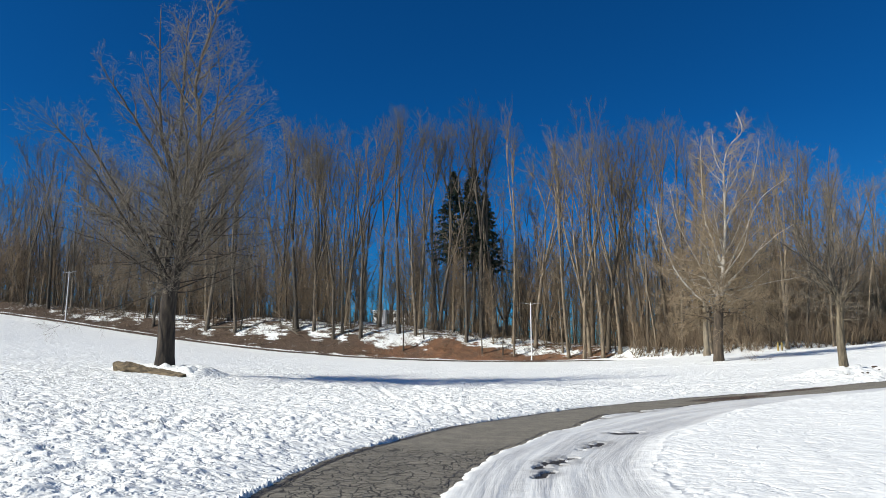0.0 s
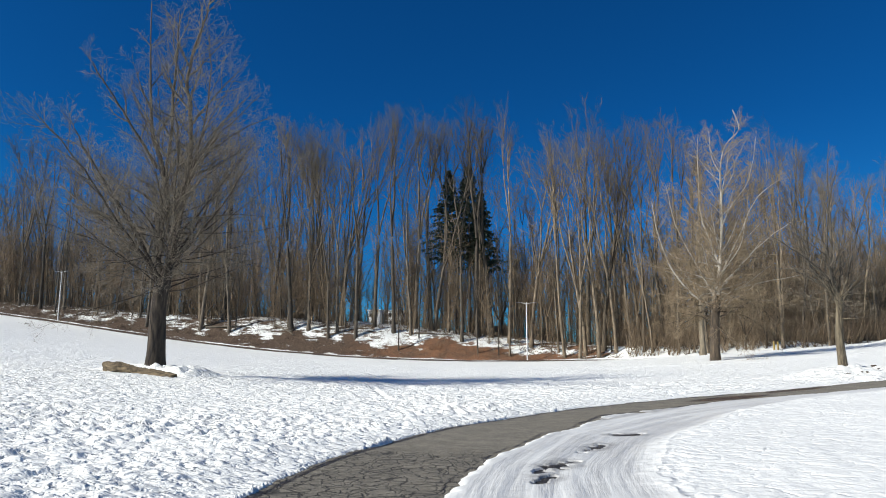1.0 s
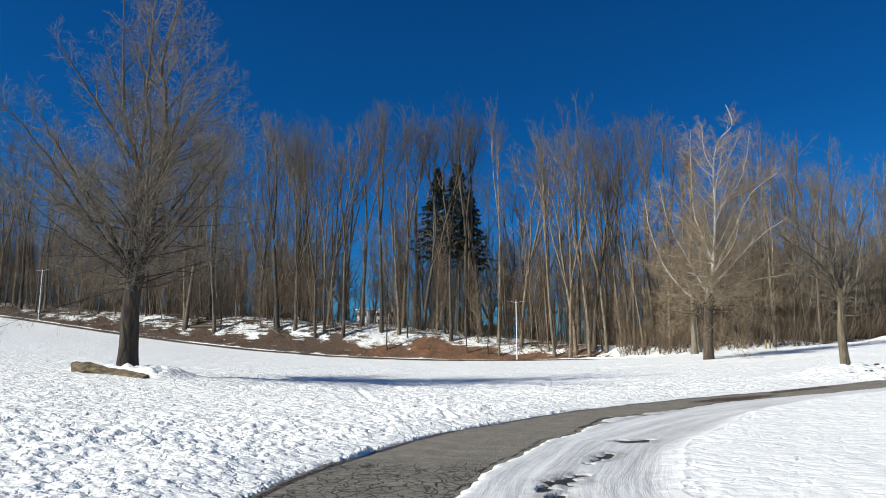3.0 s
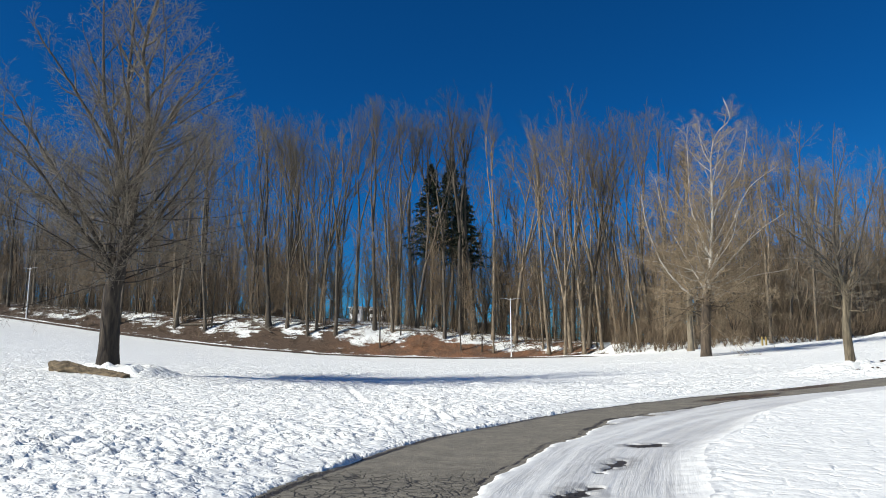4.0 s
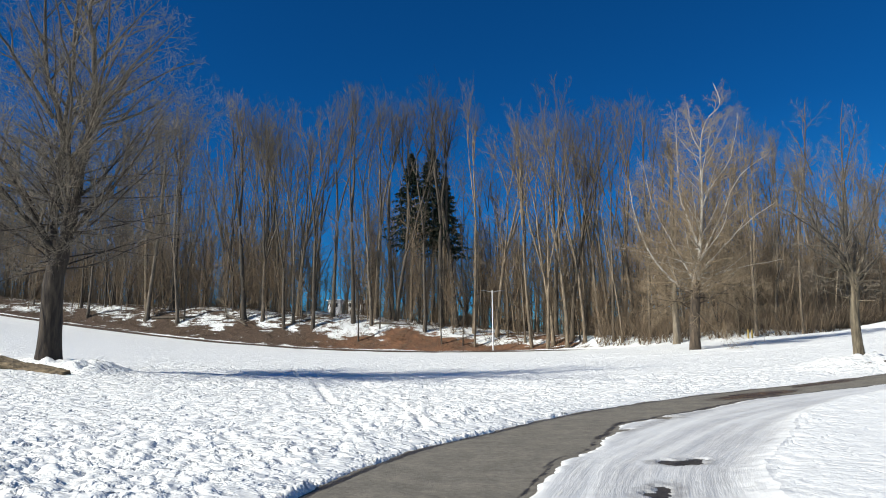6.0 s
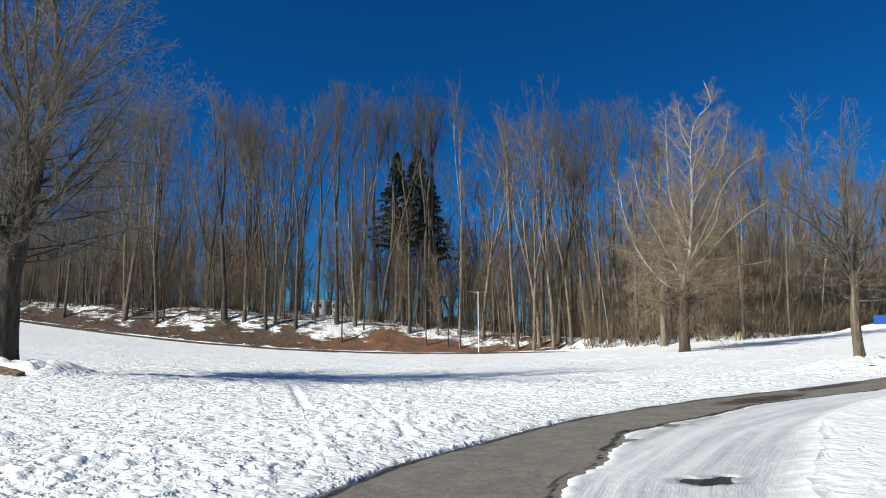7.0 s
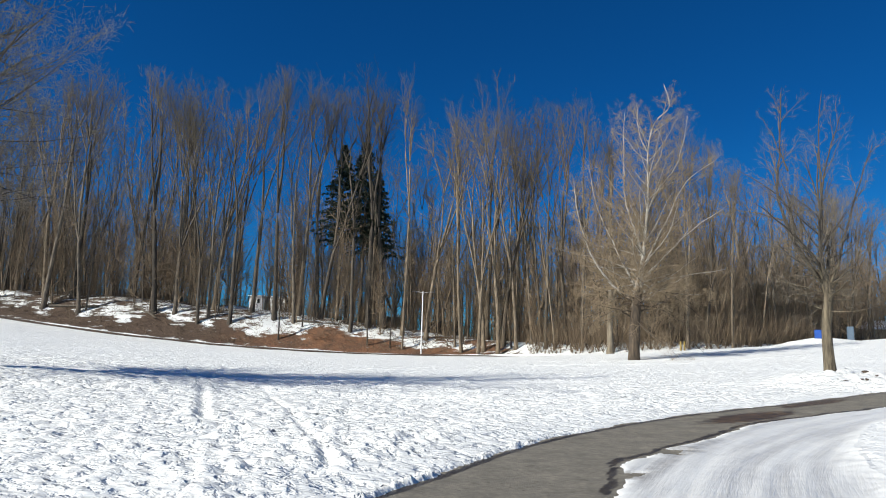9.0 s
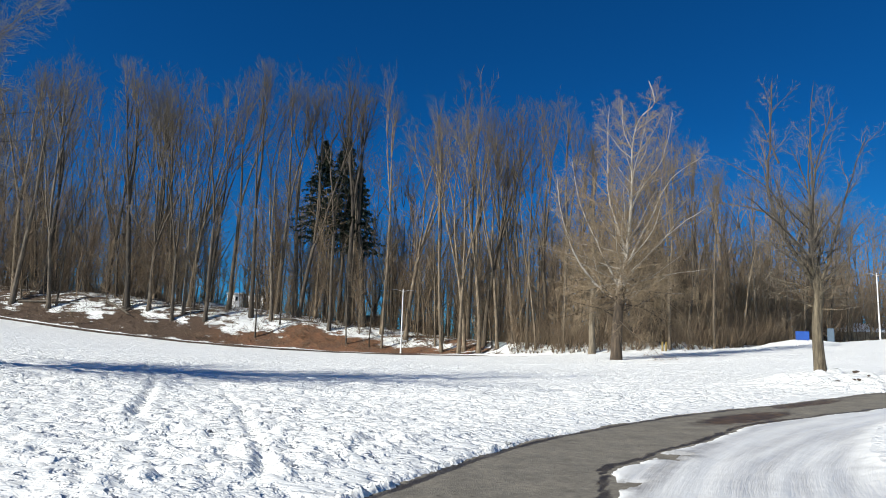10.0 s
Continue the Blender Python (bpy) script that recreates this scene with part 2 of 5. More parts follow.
def part(name, bm, material, parent=None, label="", smooth=False):
    me = bpy.data.meshes.new(name)
    bm.normal_update()
    bm.to_mesh(me)
    bm.free()
    me.materials.append(material)
    if smooth:
        me.polygons.foreach_set("use_smooth", [True] * len(me.polygons))
    ob = new(name, me)
    if parent is not None:
        ob.parent = parent
    if label:
        ob["label"] = label
    return ob


def box(bm, x0, x1, y0, y1, z0, z1, bevel=0.0, m=None):
    made = bmesh.ops.create_cube(bm, size=1.0, matrix=(m or Matrix()) @ Matrix.Translation(((x0 + x1) / 2, (y0 + y1) / 2, (z0 + z1) / 2)) @ Matrix.Diagonal((x1 - x0, y1 - y0, z1 - z0, 1)))
    if bevel:
        edges = list({ed for v in made["verts"] for ed in v.link_edges})
        bmesh.ops.bevel(bm, geom=edges, offset=bevel, segments=2, affect='EDGES')
    return bm


def rod(bm, p, q, r0, r1, sides=8):
    p, q = Vector(p), Vector(q)
    d = q - p
    m = Matrix.Translation((p + q) / 2) @ d.to_track_quat('Z', 'Y').to_matrix().to_4x4()
    bmesh.ops.create_cone(bm, cap_ends=True, segments=sides, radius1=r0, radius2=r1, depth=d.length, matrix=m)
    return bm


# ---- the lie of the land ----
def value_noise(x, y, seed):
    """Smooth noise of about -1 to 1 on a grid of unit cells."""
    x, y = np.asarray(x, float), np.asarray(y, float)
    i, j = np.floor(x).astype(np.int64), np.floor(y).astype(np.int64)
    u, v = x - i, y - j
    u, v = u * u * u * (u * (6 * u - 15) + 10), v * v * v * (v * (6 * v - 15) + 10)

    def h(i, j):
        k = (np.asarray(i * 374761393 + j * 668265263 + seed * 1442695041) & 0xFFFFFFFF).astype(np.uint64)
        k = ((k ^ (k >> np.uint64(13))) * np.uint64(1274126177)) & np.uint64(0xFFFFFFFF)
        k = ((k ^ (k >> np.uint64(16))) * np.uint64(2246822519)) & np.uint64(0xFFFFFFFF)
        return ((k ^ (k >> np.uint64(15))) & np.uint64(0xFFFF)).astype(float) / 32767.5 - 1
    return (h(i, j) * (1 - u) + h(i + 1, j) * u) * (1 - v) + (h(i, j + 1) * (1 - u) + h(i + 1, j + 1) * u) * v


def fbm(x, y, seed, octaves=3):
    c, s = 0.8, 0.6
    total, amp = 0.0, 1.0
    for k in range(octaves):
        total = total + amp * value_noise(x, y, seed + k)
        x, y, amp = 2.1 * (c * x - s * y), 2.1 * (s * x + c * y), amp * 0.5
    return total / 1.6


def cobble(x, y, size, seed):
    """Rounded clods of about the given size, some missing, each of its own height."""
    x, y = x / size + 0.3 * value_noise(x / size * 1.7, y / size * 1.7, seed + 5), y / size + 0.3 * value_noise(x / size * 1.7, y / size * 1.7, seed + 6)
    i, j = np.floor(x), np.floor(y)
    out = np.zeros(x.shape)
    for di in (-1, 0, 1):
        for dj in (-1, 0, 1):
            a, b = i + di, j + dj
            u, v, w = (value_noise(a, b, seed + 50 + k) * 0.5 + 0.5 for k in range(3))
            d2 = (x - a - u) ** 2 + (y - b - v) ** 2
            out = np.maximum(out, np.maximum(0, w - 0.3) * 1.5 * np.sqrt(np.maximum(0, 1 - d2 / (0.30 + 0.35 * w))))
    return out


def step(a, b, x):
    t = np.clip((np.asarray(x, float) - a) / (b - a), 0, 1)
    return t * t * (3 - 2 * t)


def spline(points, n=30):
    """A smooth line through the points."""
    p = np.array([points[0], *points, points[-1]], float)
    out = []
    for k in range(1, len(p) - 2):
        for t in np.linspace(0, 1, n, endpoint=False):
            a, b, c, d = p[k - 1:k + 3]
            out.append(0.5 * (2 * b + (c - a) * t + (2 * a - 5 * b + 4 * c - d) * t * t + (3 * b - a - 3 * c + d) * t ** 3))
    return np.array(out + [p[-1]])


LIE = (0.4649, -0.7169, 0.4118, 4.6457, 0.0579, -0.6681, -0.0053, -1.1265, -0.5423, -0.1824, -0.7719, 0.0971, 0.5748, -0.2598, -0.2835)
FOOT_X = (-120, -57, -22, 0, 12, 20, 29, 40, 60, 120)
FOOT_Y = (114, 103.5, 94, 90, 88.8, 85, 74, 71, 80, 98)
RISE_X = (-100, -67, -45, -25, -7, 6, 14, 21, 29, 37, 46, 70)
RISE_Z = (2.2, 2.4, 3.3, 4.9, 5.1, 4.0, 3.2, 2.1, 1.5, 1.2, 0.8, 0.8)
BANK = 10.0
LEFT_TREE, RIGHT_TREE, PLANE_TREE = (-10.45, 26.0), (16.42, 28.3), (20.6, 51.6)
_fx = np.linspace(-130, 130, 521)
_ker = np.exp(-np.linspace(-2, 2, 25) ** 2)
_fy = np.convolve(np.pad(np.interp(_fx, FOOT_X, FOOT_Y), 12, mode="edge"), _ker / _ker.sum(), mode="valid")


def past_foot(x, y):
    """Metres behind the foot of the wooded bank."""
    return np.asarray(y, float) - np.interp(x, _fx, _fy)


def land(x, y):
    x, y = np.asarray(x, float), np.asarray(y, float)
    far = np.hypot(x, y - 40)
    u, v = np.clip(x, -75, 75) / 50, np.clip(y, -4, 104) / 50 - 1
    k = LIE
    z = (k[0] + k[1] * u + k[2] * v + k[3] * u * u + k[4] * u * v + k[5] * v * v + k[6] * u ** 3 + k[7] * u * u * v + k[8] * u * v * v
         + k[9] * v ** 3 + k[10] * u ** 4 + k[11] * u * u * v * v + k[12] * v ** 4 + k[13] * u ** 3 * v + k[14] * u * v ** 3)
    d = past_foot(x, y)
    z = z + np.interp(x, RISE_X, RISE_Z) * (0.85 * step(-0.6, 7.0, d) + 0.15 * step(5.0, BANK + 4, d)) - 0.012 * np.clip(d - BANK, 0, 100)
    z = z + 0.25 * step(0, 3, d) * fbm(x / 4, y / 4, 3)
    # raised bed round the big tree, held by a log, and a low one round the small tree
    tx, ty = LEFT_TREE
    bed = np.hypot((x - tx + 0.1) / 2.2, (y - ty + 0.1) / 2.0)
    z = z + 0.27 * step(1.25, 0.75, bed) * step(0.0, 0.5, (x + 8.75) * 0.473 + (y - 24.1) * 0.88)
    z = z + 0.30 * np.exp(-(((x - RIGHT_TREE[0]) / 2.2) ** 2 + ((y - RIGHT_TREE[1]) / 1.6) ** 2))
    # a hump under the board
    z = z + 1.0 * np.exp(-(((x - 50) / 3.6) ** 2 + ((y - 72) / 4) ** 2)) - 0.42 * np.exp(-(((x - 50) / 10) ** 2 + ((y - 72) / 6) ** 2))
    return z * step(500, 180, far) - 6 * step(180, 600, far)


KERB = spline([(-2.1, -14), (-2.0, -6), (-1.95, 0), (-1.9, 4), (-1.8, 6.45), (-1.38, 9.1), (-0.70, 11.18), (0.17, 13.28), (1.23, 14.88), (3.15, 17.5), (5.2, 19.5),
               (7.25, 21.1), (9.4, 22.4), (11.6, 23.5), (14.4, 24.9), (17.5, 26.0), (23, 27.2), (32, 28.2), (45, 28.6), (70, 27)])
_run = np.concatenate([[0], np.cumsum(np.hypot(*np.diff(KERB, axis=0).T))])
_tan = np.gradient(KERB, axis=0)
_tan /= np.hypot(*_tan.T)[:, None]
WIDE = 3.5


def beside(x, y):
    """Metres to the right of the path's outer edge, and along it."""
    lat, run = np.where((x < -8) | (y > 30), -99.0, 99.0), np.zeros(x.shape)
    near = np.where((x > -9) & (x < 70) & (y > -14) & (y < 36))[0]
    for some in np.array_split(near, max(1, len(near) // 20000)):
        dx, dy = x[some, None] - KERB[None, :, 0], y[some, None] - KERB[None, :, 1]
        k = (dx * dx + dy * dy).argmin(1)
        dx, dy = dx[np.arange(len(some)), k], dy[np.arange(len(some)), k]
        t = _tan[k]
        dist = np.hypot(dx, dy)
        lat[some] = np.where(np.abs(dx * t[:, 1] - dy * t[:, 0]) > 0.98 * dist, dx * t[:, 1] - dy * t[:, 0], np.sign(dx * t[:, 1] - dy * t[:, 0]) * dist)
        run[some] = _run[k] + dx * t[:, 0] + dy * t[:, 1]
    return lat, run


def trench(x, y, line, wide, deep):
    """A shallow track along a line."""
    line = spline(line, 70)
    lo, hi = line.min(0) - 1, line.max(0) + 1
    z = np.zeros(x.shape)
    near = np.where((x > lo[0]) & (x < hi[0]) & (y > lo[1]) & (y < hi[1]))[0]
    if len(near):
        for some in np.array_split(near, max(1, len(near) // 20000)):
            d = np.sqrt(((x[some, None] - line[:, 0]) ** 2 + (y[some, None] - line[:, 1]) ** 2).min(1))
            z[some] = -deep * np.exp(-(d / wide) ** 2) + 0.35 * deep * np.exp(-((d - 2 * wide) / wide) ** 2)
    return z


def bare(run):
    """Width of the bare asphalt along the path."""
    return np.interp(run, (0, 20, 23, 26, 29, 30.3, 31.5, 32.7, 34.4, 36.5, 38, 40, 44, 60), (1.5, 1.66, 1.8, 1.9, 1.88, 1.64, 1.38, 1.48, 1.6, 1.58, 1.42, 1.56, 1.75, 1.9))


# thawed spots in the packed snow: x, y, half length, half width, turn
THAWED = ((1.45, 8.95, 0.45, 0.12, 62), (2.35, 10.75, 0.48, 0.07, 60), (3.3, 12.3, 0.24, 0.10, 45), (2.95, 12.25, 0.16, 0.06, 50),
          (1.15, 8.0, 0.30, 0.06, 66), (4.8, 16.75, 0.34, 0.13, 45), (3.45, 15.1, 0.22, 0.07, 50))
TRACKS = (([(-4.6, 35), (-3.6, 30), (-2.75, 26.6), (-1.9, 22), (-1.5, 19.6), (-1.25, 18.2)], 0.07, 0.06),
          ([(-1.3, 26.4), (-0.7, 22.5), (-0.18, 19.6), (0.25, 16.4), (0.45, 15.0)], 0.055, 0.042),
          ([(-1, 24.6), (2.5, 23.2), (6.2, 23.6), (9.8, 24.1), (14, 26.2)], 0.11, 0.08),
          ([(0.5, 27.6), (3.9, 26.0), (8.0, 25.5), (14, 27.2)], 0.11, 0.07),
          ([(1.6, 24.4), (3.4, 23.0), (5.2, 22.3), (7.6, 22.0)], 0.09, 0.06),
          ([(12, 45), (20, 43.5), (28, 45.5), (36, 50)], 0.3, 0.10),
          ([(14, 52), (22, 49.5), (30, 50.5), (44, 58)], 0.35, 0.12),
          ([(-60, 98), (-38, 91), (-20, 86), (0, 82.5), (20, 78), (40, 66), (70, 64)], 0.6, 0.24),
          ([(-60, 95), (-38, 88), (-20, 83), (0, 79.5), (20, 74), (40, 62), (70, 60)], 0.6, 0.24))


def snow_over(x, y):
    """Depth of the snow over the land (below zero where the asphalt is bare), and the masks of litter and of packed snow."""
    lat, run = beside(x, y)
    r = np.hypot(x, y - 4)
    d = past_foot(x, y)
    fine = step(60, 22, r) * step(radians(84), radians(66), np.abs(np.arctan2(x, y - 4)))
    clod = np.where(r < 62, cobble(x, y, 0.19, 11), 0) + 0.8 * np.where(r < 24, cobble(x, y, 0.085, 13), 0)
    dent = step(0.22, 0.50, fbm(x / 0.13, y / 0.13, 17, 2))
    big = np.where(r < 40, cobble(x, y, 0.30, 19), 0)
    left = np.where(lat < 0, 1.0, 0.0)
    churned = 0.6 + 0.5 * step(-0.1, 0.5, fbm(x / 4 + 3, y / 4, 5, 2))
    heaped = step(-1.5, -4.5, x) * step(19, 8, y)
    field = 0.06 + fine * left * (churned * (0.058 * clod - 0.022 * dent) + heaped * 0.06 * big)
    field = field + fine * (1 - left) * (0.022 * np.abs(fbm(x / 0.55, y / 0.3, 23, 3)) - 0.02 * np.maximum(0, fbm(x / 0.22, y / 0.12, 29, 2) - 0.35))
    field = field + 0.04 * fbm(x / 2.5, y / 2.5, 31, 2) * step(120, 60, r) + 0.08 * fbm(x / 9, y / 9, 37, 2)
    field = np.where(lat < 0, field * (0.20 + 0.80 * step(0.1, -1.1, lat)), field)
    bedr = np.hypot(x - LEFT_TREE[0] - 0.6, y - LEFT_TREE[1] + 0.8)
    field = field + step(2.0, 1.0, bedr) * step(0.1, 0.5, (x + 8.75) * 0.473 + (y - 24.1) * 0.88) * (0.13 * cobble(x, y, 0.24, 41) + 0.06 * cobble(x, y, 0.5, 44) - 0.03)
    rtr = np.hypot(x - RIGHT_TREE[0] - 0.6, y - RIGHT_TREE[1] + 0.9)
    field = field + step(3.4, 1.0, rtr) * (0.14 * cobble(x, y, 0.4, 43) + 0.10 * cobble(x, y, 0.2, 45))
    for line, wide, deep in TRACKS:
        field = field + trench(x, y, line, wide, deep)
    # low ridge that the plough left at the foot of the bank
    field = field + 0.10 * np.exp(-((d + 0.85) / 0.4) ** 2) * (0.9 + 0.2 * fbm(x / 1.5, y / 1.5, 47, 2))
    # the path
    ragged = 0.035 * fbm(x / 0.2, y / 0.2, 51, 2) + 0.05 * fbm(x / 0.9, y / 0.9, 53, 2)
    inner = lat - bare(run) + 1.6 * ragged
    thin = 0.026 + 0.007 * fbm(x / 0.8, y / 0.8, 57, 3) + 0.010 * fbm(run / 2.4, lat / 0.16, 59, 3)
    for side in (2.32, 2.75, 3.05):
        thin = thin - 0.010 * np.exp(-((lat - side - 0.08 * np.sin(run / 3)) / 0.09) ** 2)
    icy = np.zeros(x.shape)
    for px, py, la, lb, turn in THAWED:
        c, s = math.cos(radians(turn)), math.sin(radians(turn))
        q = np.hypot(((x - px) * c + (y - py) * s) / la, ((y - py) * c - (x - px) * s) / lb) + 1.3 * fbm(x / 0.22, y / 0.16, 83, 3)
        thin = thin - 0.06 * step(1.15, 0.75, q)
        icy = np.maximum(icy, 0.62 * step(2.3, 0.8, np.hypot(((x - px) * c + (y - py) * s) / la, ((y - py) * c - (x - px) * s) / (lb + 0.11))))
    for r0, r1, side, much in ((19.5, 24.5, 2.45, 0.42), (29.8, 35.5, 1.85, 0.5), (24, 30, 2.9, 0.3)):
        icy = np.maximum(icy, much * step(r0 - 1, r0 + 1, run) * step(r1 + 1, r1 - 1, run) * np.exp(-((lat - side) / 0.22) ** 2))
    outer = lat - np.interp(run, (0, 32, 35, 37.2, 42, 60), (3.6, 3.55, 3.25, 2.95, 2.5, 2.4)) + 1.5 * ragged
    shoulder = thin + (field + 0.03 * cobble(x, y, 0.13, 97) * step(1.4, 0.1, outer) - thin) * step(0.0, 0.55, outer)
    depth = np.where(lat < 0.3, -0.06 + (field + 0.06) * step(0.10, -0.06, lat + ragged), -0.03 + (shoulder + 0.03) * step(-0.06, 0.18, inner))
    packed = (0.8 + 0.6 * fbm(run / 3.2, lat / 0.17, 81, 3)).clip(0.4, 1) * step(0.0, 0.3, inner) * step(0.5, 0.1, outer) * (lat > 0.3) * (lat < 50)
    # leaf litter under the trees, more on the lower half of the bank
    wood = np.interp(x, (-120, -70, -30, 15, 24, 60), (0.72, 0.70, 0.74, 0.80, 0.30, 0.42))
    litter = step(-0.15, 0.25, d) * (wood * step(3.9, 2.6, d + 1.7 * fbm(x / 4, y / 4, 61, 2)) + (np.interp(x, (-60, -25, 18, 26), (0.60, 0.49, 0.45, 0.28)) + 0.26 * fbm(x / 6, y / 3, 63, 2)) * step(2.6, 3.9, d))
    drifted = step(-0.1, 0.1, inner) * (lat > 0.3) * (lat < 50)
    russet = step(-16, -4, x + 3 * fbm(x / 6, y / 6, 65, 2)) * step(45, 25, x)
    return depth, litter, packed, icy * (lat > 0.3), drifted, russet, run, np.clip(lat, -2, 8)


def build_ground():
    th = np.concatenate([np.arange(-70, -42, 0.45), np.arange(-42, 42, 0.25), np.arange(42, 70, 0.45), np.arange(70, 290, 2.5)])
    rad = np.concatenate([np.linspace(0.15, 2.1, 14), np.geomspace(2.2, 24, 500), np.geomspace(24.2, 60, 170), np.geomspace(61, 130, 60), np.geomspace(136, 4200, 30)])
    th = np.radians(th)
    X = (rad[:, None] * np.sin(th)[None, :]).ravel()
    Y = 4 + (rad[:, None] * np.cos(th)[None, :]).ravel()
    depth, *masks = snow_over(X, Y)
    Z = land(X, Y) + depth * step(400, 150, np.hypot(X, Y))
    n, k = len(rad), len(th)
    co = np.concatenate([np.stack([X, Y, Z], 1), [[0, 4, float(land(0.0, 4.0)) + 0.02]]])
    i, j = np.meshgrid(np.arange(n - 1), np.arange(k), indexing="ij")
    jj = (j + 1) % k
    quads = np.stack([i * k + j, i * k + jj, (i + 1) * k + jj, (i + 1) * k + j], -1).reshape(-1, 4)[:, ::-1]
    tris = np.stack([np.full(k, n * k), (np.arange(k) + 1) % k, np.arange(k)], 1)
    me = bpy.data.meshes.new("ground")
    me.vertices.add(len(co))
    me.vertices.foreach_set("co", co.ravel())
    me.loops.add(quads.size + tris.size)
    me.loops.foreach_set("vertex_index", np.concatenate([quads.ravel(), tris.ravel()]).astype(np.int32))
    me.polygons.add(len(quads) + len(tris))
    me.polygons.foreach_set("loop_start", np.concatenate([np.arange(len(quads)) * 4, quads.size + np.arange(len(tris)) * 3]).astype(np.int32))
    me.polygons.foreach_set("use_smooth", np.ones(len(quads) + len(tris), bool))
    for name, values in zip(("litter", "packed", "icy", "drifted", "russet", "along", "across"), masks):
        me.attributes.new(name, 'FLOAT', 'POINT').data.foreach_set("value", np.append(values, 0.0).astype(np.float32))
    me.update(calc_edges=True)
    me.materials.append(SNOW)
    return tagged(new("ground", me), "trampled white snow over a sloping park field", "ground", kind="structure")


def build_path():
    runs = np.arange(2.0, _run[-1] - 1, 0.14)
    lats = np.linspace(-0.3, WIDE + 0.3, 60)
    kx, ky = np.interp(runs, _run, KERB[:, 0]), np.interp(runs, _run, KERB[:, 1])
    tx, ty = np.interp(runs, _run, _tan[:, 0]), np.interp(runs, _run, _tan[:, 1])
    X = (kx[:, None] + ty[:, None] * lats).ravel()
    Y = (ky[:, None] - tx[:, None] * lats).ravel()
    Z = land(X, Y) + 0.006 * fbm(X / 0.6, Y / 0.6, 71, 2)
    n, k = len(runs), len(lats)
    i, j = np.meshgrid(np.arange(n - 1), np.arange(k - 1), indexing="ij")
    faces = np.stack([i * k + j, i * k + j + 1, (i + 1) * k + j + 1, (i + 1) * k + j], -1).reshape(-1, 4)
    ob = link("path", np.stack([X, Y, Z], 1).tolist(), faces.tolist(), ASPHALT, smooth=True)
    lat, run = np.tile(lats, n), np.repeat(runs, k)
    wet = 0.85 * np.exp(-((run - 39.2) / 2.4) ** 2 - ((lat - 0.95) / 0.5) ** 2) + 0.7 * np.exp(-((run - 43.5) / 2.5) ** 2 - ((lat - 0.35) / 0.3) ** 2)
    ob.data.attributes.new("leafy", 'FLOAT', 'POINT').data.foreach_set("value", np.clip(1.6 * wet, 0, 1).astype(np.float32))
    melt = step(28.5, 30.5, run)
    edge = bare(run) - 1.6 * (0.035 * fbm(X / 0.2, Y / 0.2, 51, 2) + 0.05 * fbm(X / 0.9, Y / 0.9, 53, 2))
    wet = np.maximum(wet, (0.60 + 0.10 * melt) * np.exp(-((lat - edge + 0.04) / (0.06 + 0.03 * melt)) ** 2))
    wet = np.maximum(wet, 0.62 * step(1.9, 2.4, lat))
    wet = np.maximum(wet, 0.72 * np.exp(-((lat - 0.10) / 0.08) ** 2))
    ob.data.attributes.new("crazed", 'FLOAT', 'POINT').data.foreach_set("value", (0.75 * step(13, 8, Y)).astype(np.float32))
    ob.data.attributes.new("wet", 'FLOAT', 'POINT').data.foreach_set("value", wet.astype(np.float32))
    return tagged(ob, "cracked grey asphalt path with damp patches, curving through the snow", "path", kind="structure")


def build_edge():
    """The dark edge of the drive at the foot of the bank."""
    xs = np.arange(-90, 31, 0.8)
    ys = np.interp(xs, _fx, _fy)
    nx, ny = -np.gradient(ys, xs), np.ones(len(xs))
    n = np.hypot(nx, ny)
    verts, faces = [], []
    for k in range(len(xs)):
        wob = 0.12 * float(value_noise(xs[k] / 2.0, 0.5, 91))
        fade = 0.34 * float(step(14, 30, xs[k])) + 0.05 * float(value_noise(xs[k] / 3.1, 0.2, 93))
        for off, up in ((-2.05 + wob, -0.1), (-2.0 + wob, 0.26 - fade), (-1.60 + wob, 0.30 - fade), (-1.45 + wob, -0.1)):
            x, y = xs[k] + nx[k] / n[k] * off, ys[k] + ny[k] / n[k] * off
            verts.append((x, y, float(land(x, y)) + up))
        if k:
            a = 4 * (k - 1)
            faces += [(a + j, a + j + 4, a + j + 5, a + j + 1) for j in range(3)]
    ob = link("kerb", verts, faces, SOIL, smooth=False)
    verts, faces = [], []
    xs2 = np.arange(-92, 28, 0.5)
    ys2 = np.interp(xs2, _fx, _fy)
    for k, x0 in enumerate(xs2):
        high = (0.335 + 0.05 * float(value_noise(x0 / 1.3, 0.7, 95)) + 0.05 * float(value_noise(x0 / 6, 0.7, 96))) * float(step(28, 20, x0))
        wob = 0.12 * float(value_noise(x0 / 2.0, 0.5, 91))
        for off, up in ((-1.42 + wob, -0.1), (-1.30 + wob, 0.85 * high), (-1.05 + wob, high), (-0.75 + 2 * wob, 0.8 * high), (-0.5 + wob, -0.1)):
            x, y = x0, ys2[k] + off
            verts.append((x, y, float(land(x, y)) + up))
        if k:
            a = 5 * (k - 1)
            faces += [(a + j, a + j + 5, a + j + 6, a + j + 1) for j in range(4)]
    tagged(link("snow_ridge", verts, faces, SNOW, smooth=True), "low ridge of ploughed snow along the drive", "snow ridge", kind="structure")
    return tagged(ob, "low dark earth edge of a snowed-over drive", "kerb", kind="structure")


def height_at(x, y):
    q = np.array([x]), np.array([y])
    return float(land(*q)[0] + snow_over(*q)[0][0])


build_ground()
build_path()
build_edge()


